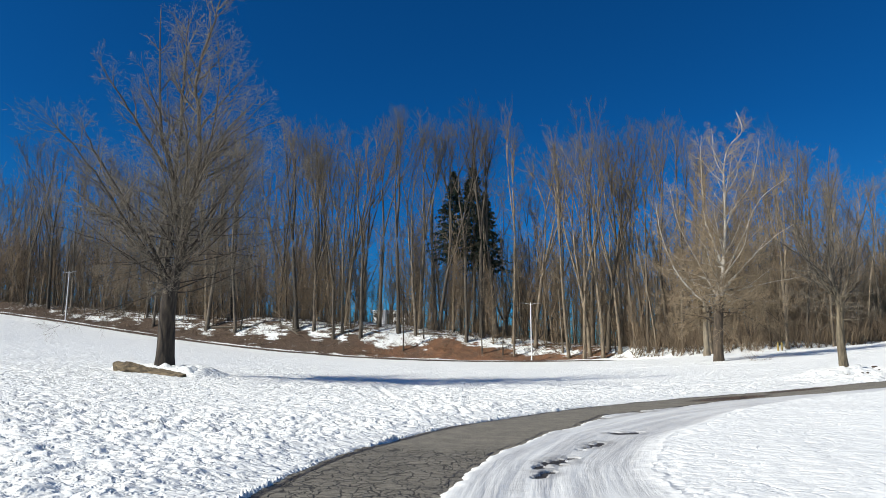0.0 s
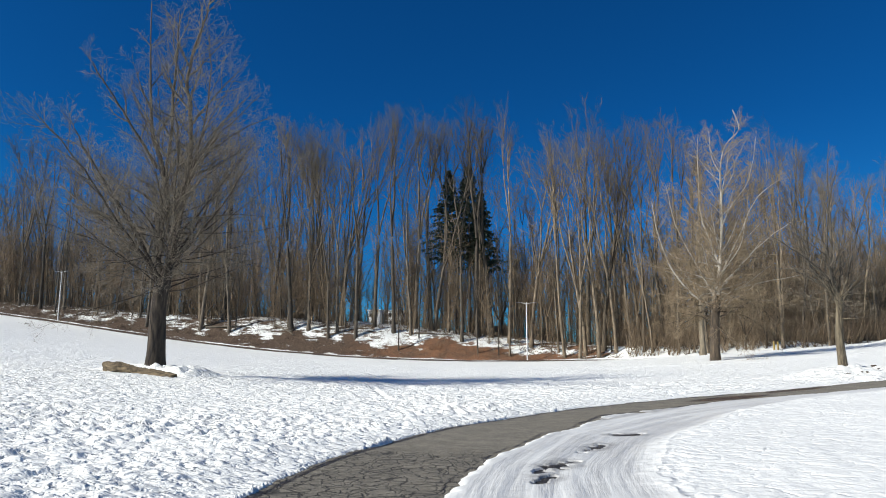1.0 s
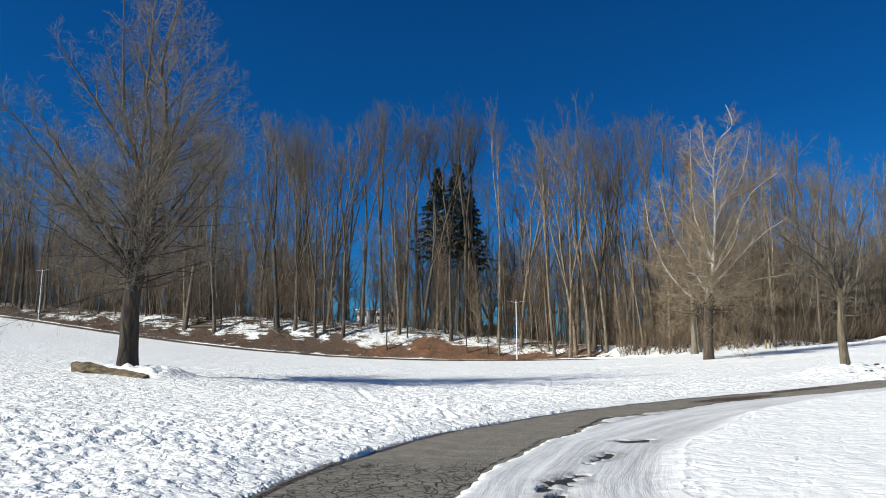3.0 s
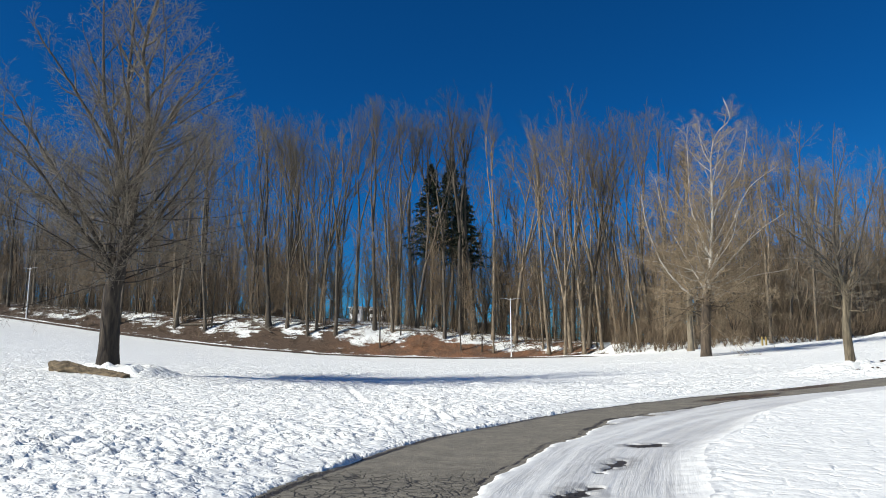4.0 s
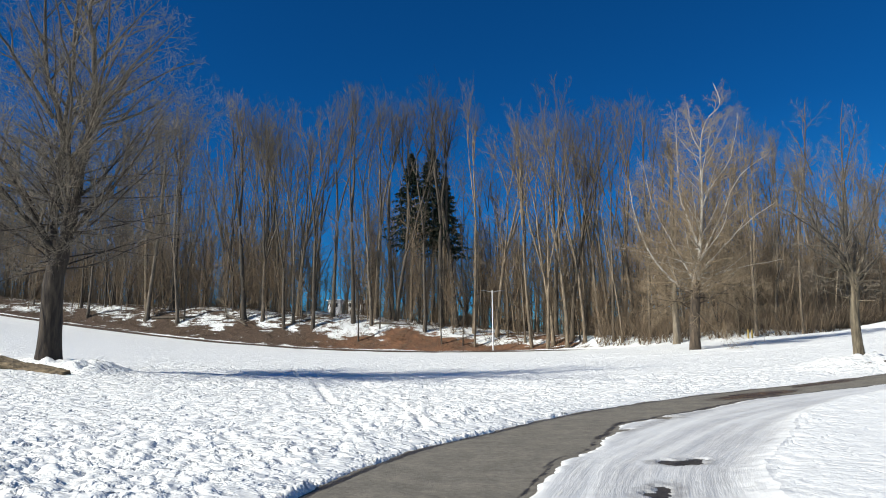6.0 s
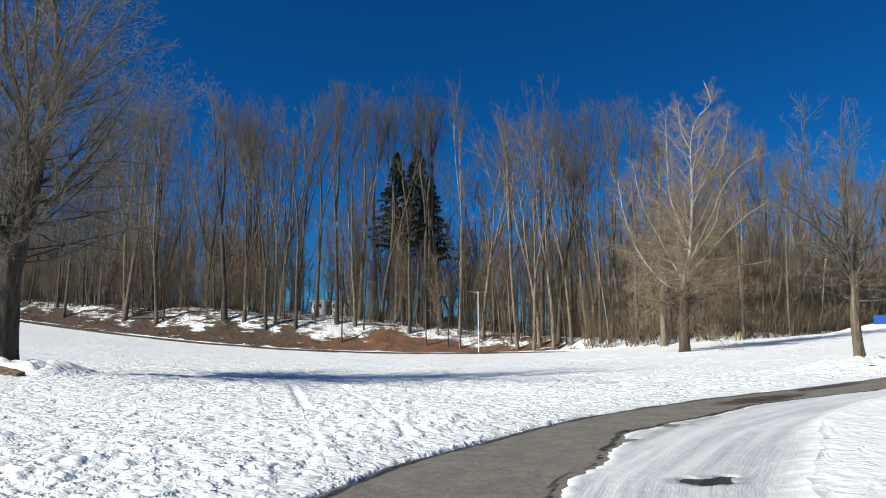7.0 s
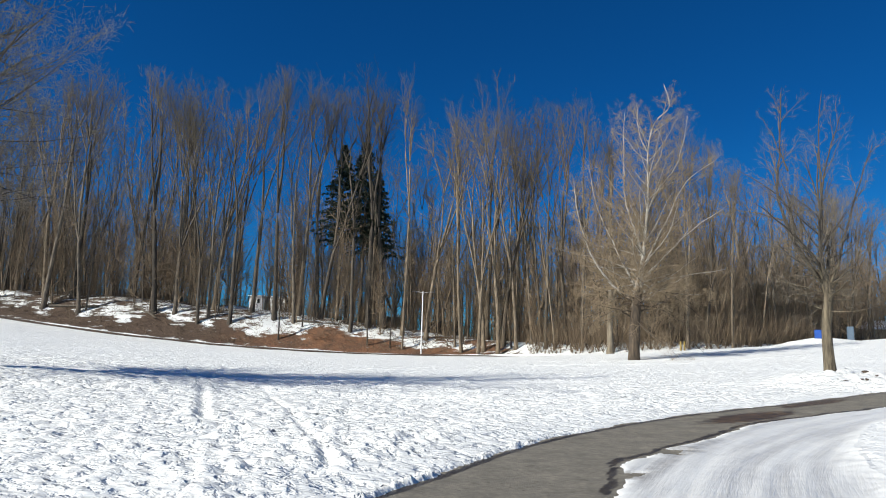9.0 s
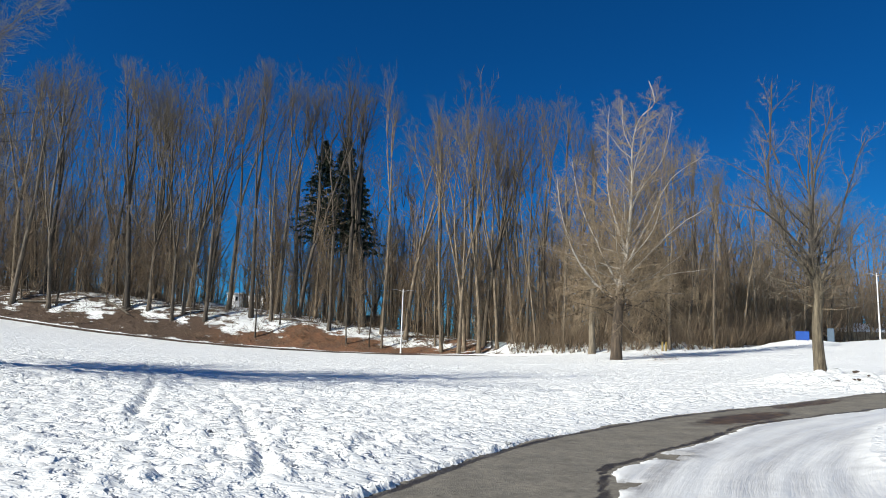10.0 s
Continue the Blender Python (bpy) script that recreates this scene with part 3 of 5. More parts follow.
# ---- trees ----
class Wood:
    """Gathers tubes and tapering twigs for one mesh."""

    def __init__(self):
        self.v, self.f = [], []

    def tube(self, pts, rad, sides):
        up = Vector((0.31, 0.17, 0.93))
        rings = []
        n = len(pts)
        for k in range(n):
            d = (pts[min(k + 1, n - 1)] - pts[max(k - 1, 0)])
            if d.length < 1e-6:
                d = Vector((0, 0, 1))
            d.normalize()
            a = d.cross(up if abs(d.dot(up)) < 0.95 else Vector((1, 0, 0))).normalized()
            b = d.cross(a)
            base = len(self.v)
            if k == n - 1:
                self.v.append(tuple(pts[k]))
                rings.append([base])
                break
            for s in range(sides):
                an = 2 * math.pi * s / sides
                self.v.append(tuple(pts[k] + (a * math.cos(an) + b * math.sin(an)) * rad[k]))
            rings.append(list(range(base, base + sides)))
        for lo, hi in zip(rings, rings[1:]):
            for s in range(sides):
                t = (s + 1) % sides
                self.f.append((lo[s], lo[t], hi[0]) if len(hi) == 1 else (lo[s], lo[t], hi[t], hi[s]))

    def twig(self, p, q, r):
        self.tube([p, q], [r, 0], 3)


def rotated(d, angle, turn):
    side = d.orthogonal().normalized()
    side.rotate(Matrix.Rotation(turn, 3, d))
    return (d * math.cos(angle) + side * math.sin(angle)).normalized()


def stem(rng, p, d, length, r, segs, wiggle, up, tip=0.15):
    pts, rad = [p.copy()], [r]
    for k in range(segs):
        d = (d + Vector((rng.gauss(0, wiggle), rng.gauss(0, wiggle), rng.gauss(0, wiggle) + up))).normalized()
        p = p + d * (length / segs)
        pts.append(p.copy())
        rad.append(r * (1 - (1 - tip) * ((k + 1) / segs) ** 0.85))
    return pts, rad


def along(pts, rad, t):
    k = min(int(t * (len(pts) - 1)), len(pts) - 2)
    u = t * (len(pts) - 1) - k
    return pts[k].lerp(pts[k + 1], u), rad[k] * (1 - u) + rad[k + 1] * u, (pts[k + 1] - pts[k]).normalized()


def foliate(rng, wood, twigs, pts, rad, length, spec, fine, level=0):
    """Side branches of the stem, level by level; the last level are twigs."""
    n, start, (a0, a1), (lo, hi), wiggle, up, sides = spec[level]
    turn = rng.random() * 6.28
    last = level == len(spec) - 1
    count = max(1, int(n * length + 0.5)) if last else n if level == 0 else max(3, int(n * min(1.0, length / 0.7)))
    for j in range(count):
        t = min(start + (1 - start) * (j + rng.random()) / count, 0.97 if last else 0.9)
        p, r, d = along(pts, rad, t)
        turn += 2.4 + rng.uniform(-0.5, 0.5)
        dd = rotated(d, radians(rng.uniform(a0, a1)), turn)
        ln = rng.uniform(lo, hi) * ((1.1 - 0.55 * t) * min(1.0, 0.35 + 0.5 * length) if last else length * (1.15 - 0.75 * t))
        if last:
            dd = (dd + Vector((rng.gauss(0, wiggle), rng.gauss(0, wiggle), rng.gauss(0, wiggle) + up))).normalized()
            twigs.twig(p, p + dd * ln, sides)
            continue
        rr = min(r * 0.75, 0.014 + ln * (0.016 if fine else 0.021)) if level == 0 else min(r * 0.65, 0.008 + ln * (0.011 if fine else 0.015))
        cp, cr = stem(rng, p, dd, ln, rr, (6, 4, 2)[level] if fine else (5, 2)[level], wiggle, up)
        wood.tube(cp, cr, sides)
        foliate(rng, wood, twigs, cp, cr, ln, spec, fine, level + 1)


def make_tree(name, seed, height, radius, share, leaders, spread, low, high, rest, mats, lean=(0, 0), wiggle=0.03, label="", sides=10, fine=False, pull=0.045):
    """A trunk up to a share of the height, leaders from there on. low, high: the branches of the trunk and of the leaders; rest: those on the branches.
    Rows: count, first share of the parent, angles from the parent, length, wiggle, upward pull, sides (twigs: thickness)."""
    rng = random.Random(seed)
    d = Vector((lean[0], lean[1], 1)).normalized()
    h = height * share
    pts, rad = stem(rng, Vector((0, 0, -0.3)), d, h + 0.3, radius, 7, wiggle, 0.05, 0.62)
    rad[0] *= 1.4
    k = min(0.7, 0.9 / ((h + 0.3) / 7))
    pts.insert(1, pts[0].lerp(pts[1], k))
    rad.insert(1, radius * 1.05)
    trunk, limbs, twigs = Wood(), Wood(), Wood()
    lines = []
    turn = rng.random() * 6.28
    top = pts[-2]
    for n in range(leaders):
        turn += 6.28 / leaders + rng.uniform(-0.4, 0.4)
        a = spread[0] + (spread[1] - spread[0]) * (n / max(1, leaders - 1))
        dd = rotated((pts[-1] - pts[-2]).normalized(), radians(a), turn)
        ln = (height - h) * rng.uniform(0.9, 1.03) * (1 - 0.22 * n / leaders)
        p0, r0, _ = along(pts, rad, 0.97 - 0.30 * n / leaders)
        lp, lr = stem(rng, p0, dd, ln, rad[-1] * (0.95 if n == 0 else 0.72), 8, wiggle * 1.7, pull, 0.08)
        lines.append((lp, lr, ln))
    trunk.tube(pts, rad, sides)
    for lp, lr, ln in lines:
        trunk.tube(lp, lr, max(5, sides - 4))
    foliate(rng, limbs, twigs, pts, rad, h, (low, *rest), fine)
    for lp, lr, ln in lines:
        foliate(rng, limbs, twigs, lp, lr, ln, (high, *rest), fine)
    base = new(name)
    link("trunk", trunk.v, trunk.f, mats[0], base, smooth=True)
    n, k = len(limbs.v), len(limbs.f)
    crown = link("crown", limbs.v + twigs.v, limbs.f + [tuple(i + n for i in f) for f in twigs.f], mats[1], base, "bare winter branches and fine twigs")
    crown.data.materials.append(mats[2])
    crown.data.polygons.foreach_set("material_index", [0] * k + [1] * len(twigs.f))
    if label:
        tagged(base, label, "tree")
    return base


def place_tree(ob, x, y, turn=0.0, size=1.0, sink=0.0):
    ob.matrix_basis = pose(x, y, height_at(x, y) - sink, 0, 0, turn) @ Matrix.Diagonal((size, size, size, 1))


def gather(base, trunk, limbs, twigs, mats):
    """The trunk and the crown of a tree as its two parts."""
    link("trunk", trunk.v, trunk.f, mats[0], base, smooth=True)
    n, k = len(limbs.v), len(limbs.f)
    crown = link("crown", limbs.v + twigs.v, limbs.f + [tuple(i + n for i in f) for f in twigs.f], mats[1], base, "bare winter branches and fine twigs")
    crown.data.materials.append(mats[2])
    crown.data.polygons.foreach_set("material_index", [0] * k + [1] * len(twigs.f))
    return base


def field_tree(seed, spine, radius, stems, fill, rest, mats, label, top_radius=0.03, above=0.5):
    """A tree that stands alone. spine: (aside, up) of the trunk and its leader. stems: main limbs as a radius, how far they lean to the far side
    at their end, and their line (aside, up). fill: further limbs all round, as count, lowest and highest start, degrees from upright, length, pull."""
    rng = random.Random(seed)
    pts = [Vector(p) for p in spline([(x, 0.06 * math.sin(2.1 * k), z) for k, (x, z) in enumerate(spine)], 4)]
    top = pts[-1].z
    fork = spine[3][1]
    rad = [radius * (1 + 0.16 * math.exp(-max(0.0, p.z) / 0.3)) * (1 - 0.2 * min(1.0, max(0.0, p.z) / fork)) if p.z < fork
           else top_radius + (above * radius - top_radius) * (1 - (p.z - fork) / (top - fork)) ** 1.5 + (0.8 - above) * radius * math.exp(-(p.z - fork) / 0.35) for p in pts]
    trunk, limbs, twigs = Wood(), Wood(), Wood()
    trunk.tube(pts, rad, 14)
    foliate(rng, limbs, twigs, pts, rad, top, ((int(1.1 * top), 0.34, (25, 60), (0.10, 0.20), 0.10, 0.04, 4), *rest), True)

    def dress(lp, lr, length):
        row = (max(5, int(2.1 * length)), 0.15, (22, 52), (0.22, 0.42), 0.11, 0.03, 4)
        foliate(rng, limbs, twigs, lp, lr, length, (row, *rest), True)

    for r, away, line in stems:
        n = len(line) - 1
        lp = [Vector(p) for p in spline([(x, away * (k / n) ** 1.2, z) for k, (x, z) in enumerate(line)], 5)]
        lp = [p + Vector((rng.gauss(0, 0.02), rng.gauss(0, 0.03), rng.gauss(0, 0.02))) * min(k, 6) / 6 * radius / 0.3 for k, p in enumerate(lp)]
        m = len(lp) - 1
        lr = [r * (1 - 0.86 * (k / m) ** 0.9) for k in range(m + 1)]
        trunk.tube(lp, lr, 8)
        dress(lp, lr, sum((q - p).length for p, q in zip(lp, lp[1:])))
    turn = rng.random() * 6.28
    for count, z0, z1, (a0, a1), (l0, l1), pull, thick in fill:
        for n in range(count):
            h = z0 + (z1 - z0) * (n + rng.random()) / count
            k = min(range(len(pts)), key=lambda i: abs(pts[i].z - h))
            turn += 2.4 + rng.uniform(-0.4, 0.4)
            tilt, length = radians(rng.uniform(a0, a1)), rng.uniform(l0, l1)
            d = Vector((math.sin(tilt) * math.cos(turn), math.sin(tilt) * math.sin(turn), math.cos(tilt)))
            lp, lr = stem(rng, pts[k].copy(), d, length, min(rad[k] * 0.6, thick * rng.uniform(0.7, 1.2)), 10, 0.09, pull, 0.08)
            trunk.tube(lp, lr, 6)
            dress(lp, lr, length)
    base = gather(new("tree"), trunk, limbs, twigs, mats)
    return tagged(base, label, "tree")


# the three trees that stand in the field
big = field_tree(5, [(0, -0.3), (-0.03, 1.1), (0.0, 2.3), (0.12, 3.1), (0.36, 4.1), (0.5, 5.2), (0.11, 6.1), (-0.3, 7.8), (-0.7, 9.1), (-1.0, 12.5), (-1.1, 14.6)], 0.335, (
    (0.145, -0.9, [(0.45, 4.6), (0.67, 6.3), (0.94, 7.7), (0.9, 9.6), (0.76, 11.0), (1.3, 13.1), (1.8, 14.6)]),
    (0.13, 1.0, [(0.05, 3.2), (-0.2, 4.1), (-0.24, 5.4), (-0.2, 9.3), (-0.25, 12.5), (-0.35, 14.6)]),
    (0.065, 1.6, [(0.74, 7.0), (1.15, 8.0), (2.15, 9.2), (3.5, 10.2)]),
    (0.06, -1.8, [(0.6, 6.4), (1.2, 7.6), (2.6, 8.8), (3.95, 9.8)]),
    (0.07, -1.2, [(-0.4, 7.5), (-1.3, 9.0), (-2.15, 10.4), (-2.9, 11.7)]),
    (0.09, 0.8, [(-0.1, 2.9), (-0.95, 4.2), (-3.2, 6.0), (-4.7, 7.2)]),
    (0.075, -1.8, [(-0.1, 3.3), (-1.4, 5.7), (-2.5, 7.7), (-3.0, 8.9)]),
    (0.085, 2.2, [(-0.1, 3.2), (-1.5, 5.4), (-3.4, 7.5), (-4.4, 9.1)]),
    (0.08, -1.4, [(0.3, 3.7), (2.0, 5.4), (3.6, 7.4)]),
    (0.07, -5.5, [(0.15, 3.6), (0.9, 5.6), (1.6, 8.0), (1.9, 9.6)]), (0.07, -6.2, [(0.1, 3.1), (-0.6, 4.6), (-1.2, 6.4), (-1.6, 7.6)]),
    (0.06, -5.4, [(0.4, 4.5), (1.4, 6.6), (2.6, 9.0), (3.2, 10.6)]), (0.07, 5.6, [(0.15, 3.4), (0.7, 5.6), (1.0, 8.0), (1.2, 9.6)]),
    (0.07, 6.0, [(0.1, 3.1), (-0.9, 4.9), (-1.6, 6.8), (-2.0, 8.2)]), (0.032, -6.0, [(0.0, 2.7), (0.8, 3.4), (1.6, 4.1), (2.2, 4.5)]),
    (0.032, 5.8, [(0.0, 2.7), (0.8, 3.5), (1.5, 4.2), (2.2, 4.8)]), (0.03, -5.6, [(0.0, 2.9), (-0.9, 3.9), (-1.4, 4.3), (-2.2, 4.4)])), (
    (28, 2.6, 5.8, (74, 98), (2.8, 5.2), -0.008, 0.028), (10, 2.8, 6.4, (50, 76), (4.8, 7.0), 0.0, 0.04), (5, 3.4, 6.2, (30, 46), (5.0, 6.6), 0.02, 0.05),
    (9, 6.0, 10.5, (24, 50), (2.4, 4.0), 0.02, 0.035)),
    ((8, 0.12, (22, 50), (0.32, 0.55), 0.15, 0.01, 3), (6.5, 0.10, (20, 46), (0.36, 0.65), 0.13, 0.03, 3), (5.5, 0.03, (12, 44), (0.4, 1.0), 0.18, 0.02, 0.0042)),
    (BARK_DARK, BARK_LIMB, TWIG_GREY), "large bare deciduous tree with dark bark on a snowy raised bed", 0.02, 0.46)
place_tree(big, *LEFT_TREE)
small = field_tree(8, [(0, -0.3), (-0.03, 1.3), (0.03, 2.5), (0.0, 2.9), (-0.12, 3.6), (-0.05, 5.5), (0.02, 8.0), (0.28, 9.6)], 0.168, (
    (0.085, 0.7, [(0.02, 2.5), (-0.24, 3.1), (-1.0, 4.4), (-1.35, 6.0), (-1.05, 7.6), (-0.8, 9.9)]),
    (0.065, -0.8, [(0.05, 2.7), (0.3, 3.5), (0.88, 5.8), (1.4, 7.6)]),
    (0.055, -0.6, [(-0.1, 3.0), (-0.6, 3.8), (-1.95, 4.8), (-2.9, 5.3)]),
    (0.04, 0.9, [(-1.0, 4.6), (-1.3, 5.8), (-2.55, 6.8)]),
    (0.035, 0.9, [(-1.2, 6.6), (-1.25, 7.5), (-1.45, 8.8)]),
    (0.045, 0.8, [(-0.05, 5.0), (0.15, 6.4), (0.75, 8.6)]),
    (0.06, 1.6, [(0.0, 2.8), (0.5, 4.2), (0.6, 6.2), (0.5, 7.8)]),
    (0.06, -1.6, [(0.0, 2.9), (-0.5, 4.4), (-0.6, 6.4), (-0.4, 8.2)])), (
    (20, 1.9, 3.6, (66, 105), (1.4, 2.6), 0.0, 0.02), (14, 2.2, 4.4, (40, 66), (2.2, 3.4), 0.03, 0.028)),
    ((7, 0.12, (22, 48), (0.30, 0.5), 0.13, 0.03, 3), (5, 0.1, (22, 48), (0.35, 0.6), 0.13, 0.03, 3), (7.0, 0.03, (12, 42), (0.3, 0.8), 0.12, 0.06, 0.0038)),
    (BARK_YOUNG, BARK_LIMB, TWIG_GREY), "slender bare tree with tan bark beside the path", 0.01, 0.42)
place_tree(small, *RIGHT_TREE)
plane = field_tree(21, [(0, -0.3), (0.08, 1.8), (0.19, 3.6), (0.45, 5.2), (0.8, 7.1), (1.15, 11.0), (1.25, 14.5), (1.8, 16.6), (2.9, 17.9), (2.5, 19.6)], 0.37, (
    (0.115, 1.2, [(0.1, 3.9), (-1.3, 4.9), (-2.8, 7.1), (-3.6, 9.9), (-3.8, 12.4)]),
    (0.10, -1.5, [(0.5, 5.0), (1.6, 6.5), (3.4, 8.5), (6.1, 10.5)]),
    (0.10, -1.0, [(0.3, 4.3), (1.6, 5.2), (3.0, 5.7), (6.4, 6.3)]),
    (0.10, 1.8, [(0.8, 7.0), (0.3, 9.0), (-0.1, 11.1), (0.0, 14.6), (0.4, 18.2)]),
    (0.08, -1.2, [(1.1, 10.2), (2.0, 12.0), (3.1, 13.7), (3.7, 17.2)]),
    (0.085, 2.5, [(0.3, 4.6), (-0.8, 7.4), (-1.9, 10.6), (-2.2, 14.2)]),
    (0.08, -2.2, [(0.6, 6.0), (2.2, 9.4), (3.4, 12.2), (5.2, 13.6)]),
    (0.06, 1.0, [(1.3, 14.2), (0.8, 16.0), (0.9, 18.6)]),
    (0.055, 1.0, [(1.2, 12.6), (2.6, 14.8), (2.4, 16.6)])), (
    (24, 2.6, 6.0, (74, 112), (3.8, 6.6), -0.006, 0.055), (20, 3.4, 8.0, (44, 76), (4.6, 7.0), 0.015, 0.06), (20, 7.0, 16.0, (30, 66), (2.6, 5.0), 0.02, 0.04)),
    ((9, 0.12, (28, 62), (0.30, 0.52), 0.22, 0.0, 3), (6.5, 0.10, (28, 62), (0.35, 0.6), 0.22, 0.0, 3), (4.6, 0.03, (15, 50), (0.45, 1.2), 0.2, 0.02, 0.0095)),
    (BARK_PLANE, TWIG_TAN, TWIG_TAN), "bare plane tree with peeling white upper branches", 0.03, 0.42)
place_tree(plane, *PLANE_TREE)


# ---- the wood ----
FOREST_LABEL = "tall bare forest tree with a straight grey-brown trunk"


def forest_tree(seed, height, radius, share, mats, twig=0.014, density=1.0, first=3, spread=(2, 10)):
    """A tall tree of a close wood: a straight trunk that forks, and forks again, into steep limbs, with fine twigs towards the top."""
    rng = random.Random(seed)
    trunk, limbs, twigs = Wood(), Wood(), Wood()

    def twigged(pts, rad, length, every, lo, hi, start=0.05):
        for j in range(max(1, int(length * every * density))):
            p, r, d = along(pts, rad, start + (0.98 - start) * rng.random())
            e = rotated(d, radians(rng.uniform(16, 46)), rng.random() * 6.28)
            e = (e + Vector((0, 0, 0.25))).normalized()
            ln = rng.uniform(lo, hi)
            twigs.twig(p, p + e * ln, twig)
            q = p + e * ln * rng.uniform(0.3, 0.6)
            f = (e + Vector((rng.gauss(0, 0.4), rng.gauss(0, 0.4), 0.1))).normalized()
            twigs.twig(q, q + f * ln * 0.6, twig * 0.75)

    def branches(pts, rad, length, count, angles, reach, start):
        for j in range(count):
            p, r, d = along(pts, rad, start + (0.97 - start) * (j + rng.random()) / count)
            e = rotated(d, radians(rng.uniform(*angles)), rng.random() * 6.28)
            ln = rng.uniform(*reach)
            cp, cr = stem(rng, p, e, ln, min(0.6 * r, 0.012 + 0.011 * ln), 4, 0.12, 0.07, 0.2)
            limbs.tube(cp, cr, 3)
            twigged(cp, cr, ln, 2.4, 0.6, 1.7, 0.25)

    def fork(p, d, length, r, level):
        cut = rng.uniform(0.42, 0.6) if level < 2 else 1.0
        pts, rad = stem(rng, p, d, length * cut, r, 5, 0.055, 0.06, 0.72 if level < 2 else 0.12)
        (trunk if level < 2 else limbs).tube(pts, rad, 6 if level < 2 else 4)
        ln = length * cut
        branches(pts, rad, ln, int((0.55 if level == 0 else 0.9) * ln * density + 0.5), (24, 52), (0.9, 2.6), 0.1)
        twigged(pts, rad, ln, (0.6, 1.5, 3.2)[level], 0.6, 1.8)
        if level == 2:
            return
        n = 2 if rng.random() < 0.6 else 3
        turn = rng.random() * 6.28
        for k in range(n):
            turn += 6.28 / n + rng.uniform(-0.5, 0.5)
            dd = rotated((pts[-1] - pts[-2]).normalized(), radians(rng.uniform(4, 17)), turn)
            fork(pts[-1].copy(), dd, length * (1 - cut) * rng.uniform(0.8, 1.08), rad[-1] * rng.uniform(0.68, 0.9), level + 1)

    h = height * share
    pts, rad = stem(rng, Vector((0, 0, -0.3)), Vector((rng.gauss(0, 0.02), rng.gauss(0, 0.02), 1)).normalized(), h + 0.3, radius, 8, 0.02, 0.05, 0.66)
    rad[0] *= 1.35
    trunk.tube(pts, rad, 9)
    branches(pts, rad, h, 9, (40, 80), (1.2, 3.4), 0.18)
    turn = rng.random() * 6.28
    for k in range(first):
        turn += 6.28 / first + rng.uniform(-0.5, 0.5)
        p, r, d = along(pts, rad, 1.0 if k < 2 else rng.uniform(0.72, 0.95))
        p = p - d * 0.05
        fork(p, rotated(d, radians(rng.uniform(*spread)), turn), (height - p.z) * rng.uniform(0.88, 1.04), rad[-1] * (0.86 if k == 0 else 0.68), 0)
    return tagged(gather(new("tree"), trunk, limbs, twigs, mats), FOREST_LABEL, "tree")


def forest_kind(k):
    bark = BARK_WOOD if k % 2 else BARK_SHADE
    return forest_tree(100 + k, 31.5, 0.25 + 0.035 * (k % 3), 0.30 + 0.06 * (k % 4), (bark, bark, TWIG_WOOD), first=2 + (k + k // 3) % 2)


def rear_kind(k):
    """Trees deeper in the wood: wider, hazier crowns."""
    bark = BARK_WOOD if k % 2 else BARK_SHADE
    return forest_tree(120 + k, 29, 0.21 + 0.03 * (k % 3), 0.26 + 0.05 * (k % 3), (bark, bark, TWIG_WOOD), 0.02, 0.8, 3, (7, 20))


def again(ob, m):
    """A copy at the pose and size m, whatever the size of the first one."""
    return copy_thing(ob, m @ Matrix.Diagonal((1 / ob.scale[0], 1 / ob.scale[1], 1 / ob.scale[2], 1)))


rng = random.Random(4)
kinds = [forest_kind(k) for k in range(7)] + [rear_kind(k) for k in range(4)]
spots = []


def free(x, y, gap):
    return all((x - a) ** 2 + (y - b) ** 2 > gap * gap for a, b in spots)


used = [0] * len(kinds)


def plant(x, y, size, k, lean=1.5):
    spots.append((x, y))
    # steers edge trunks to shaded bark left of x=8, sunlit bark right
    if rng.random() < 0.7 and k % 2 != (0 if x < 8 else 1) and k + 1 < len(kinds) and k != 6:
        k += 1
    m = pose(x, y, float(land(x, y)) + 0.02, rng.uniform(-lean, lean), rng.uniform(-lean, lean), rng.uniform(0, 360)) @ Matrix.Diagonal((size * rng.uniform(0.85, 1.15),) * 2 + (size, 1))
    if used[k]:
        ob = again(kinds[k], m)
    else:
        ob = kinds[k]
        ob.matrix_basis = m
    used[k] += 1
    ob["group"] = "trees of the wood"
    return ob


# trunks along the edge of the wood
FRONT = ((-67.2, 110.3), (-63, 109), (-43.3, 102.5), (-35.7, 103.6), (-32.1, 102.9), (-20.9, 98.2), (-18.4, 97.9), (-15.3, 96.2), (-14.2, 97.0), (-11.5, 95.8), (-6.2, 96.4),
         (-3.8, 96), (-1.0, 100.5), (3.2, 94.1), (7.5, 95.6), (5.8, 98.2), (17.6, 85.9), (18.7, 87.7), (19.9, 85.6), (22.1, 85.8), (23.9, 85.7), (25.2, 86), (26.8, 85.7), (28.5, 81.8),
         (16.2, 88.6), (21.0, 87.6), (23.0, 88.4), (24.6, 87.4), (27.6, 84.0), (30.2, 80.6), (33.7, 79.6), (35.4, 77.2), (39, 78.5), (29.5, 75.5), (31.0, 77.8), (36.8, 73.6), (41.5, 73.0))
for x, y in FRONT:
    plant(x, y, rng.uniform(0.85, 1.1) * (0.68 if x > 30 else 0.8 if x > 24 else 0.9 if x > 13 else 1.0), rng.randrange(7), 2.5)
for x, y in ((58, 83.5), (62.5, 86), (66, 88), (69.5, 86.5), (73, 90), (77, 91), (81, 95), (85, 101)):
    plant(x, y, rng.uniform(0.5, 0.7), rng.randrange(7), 3.0)
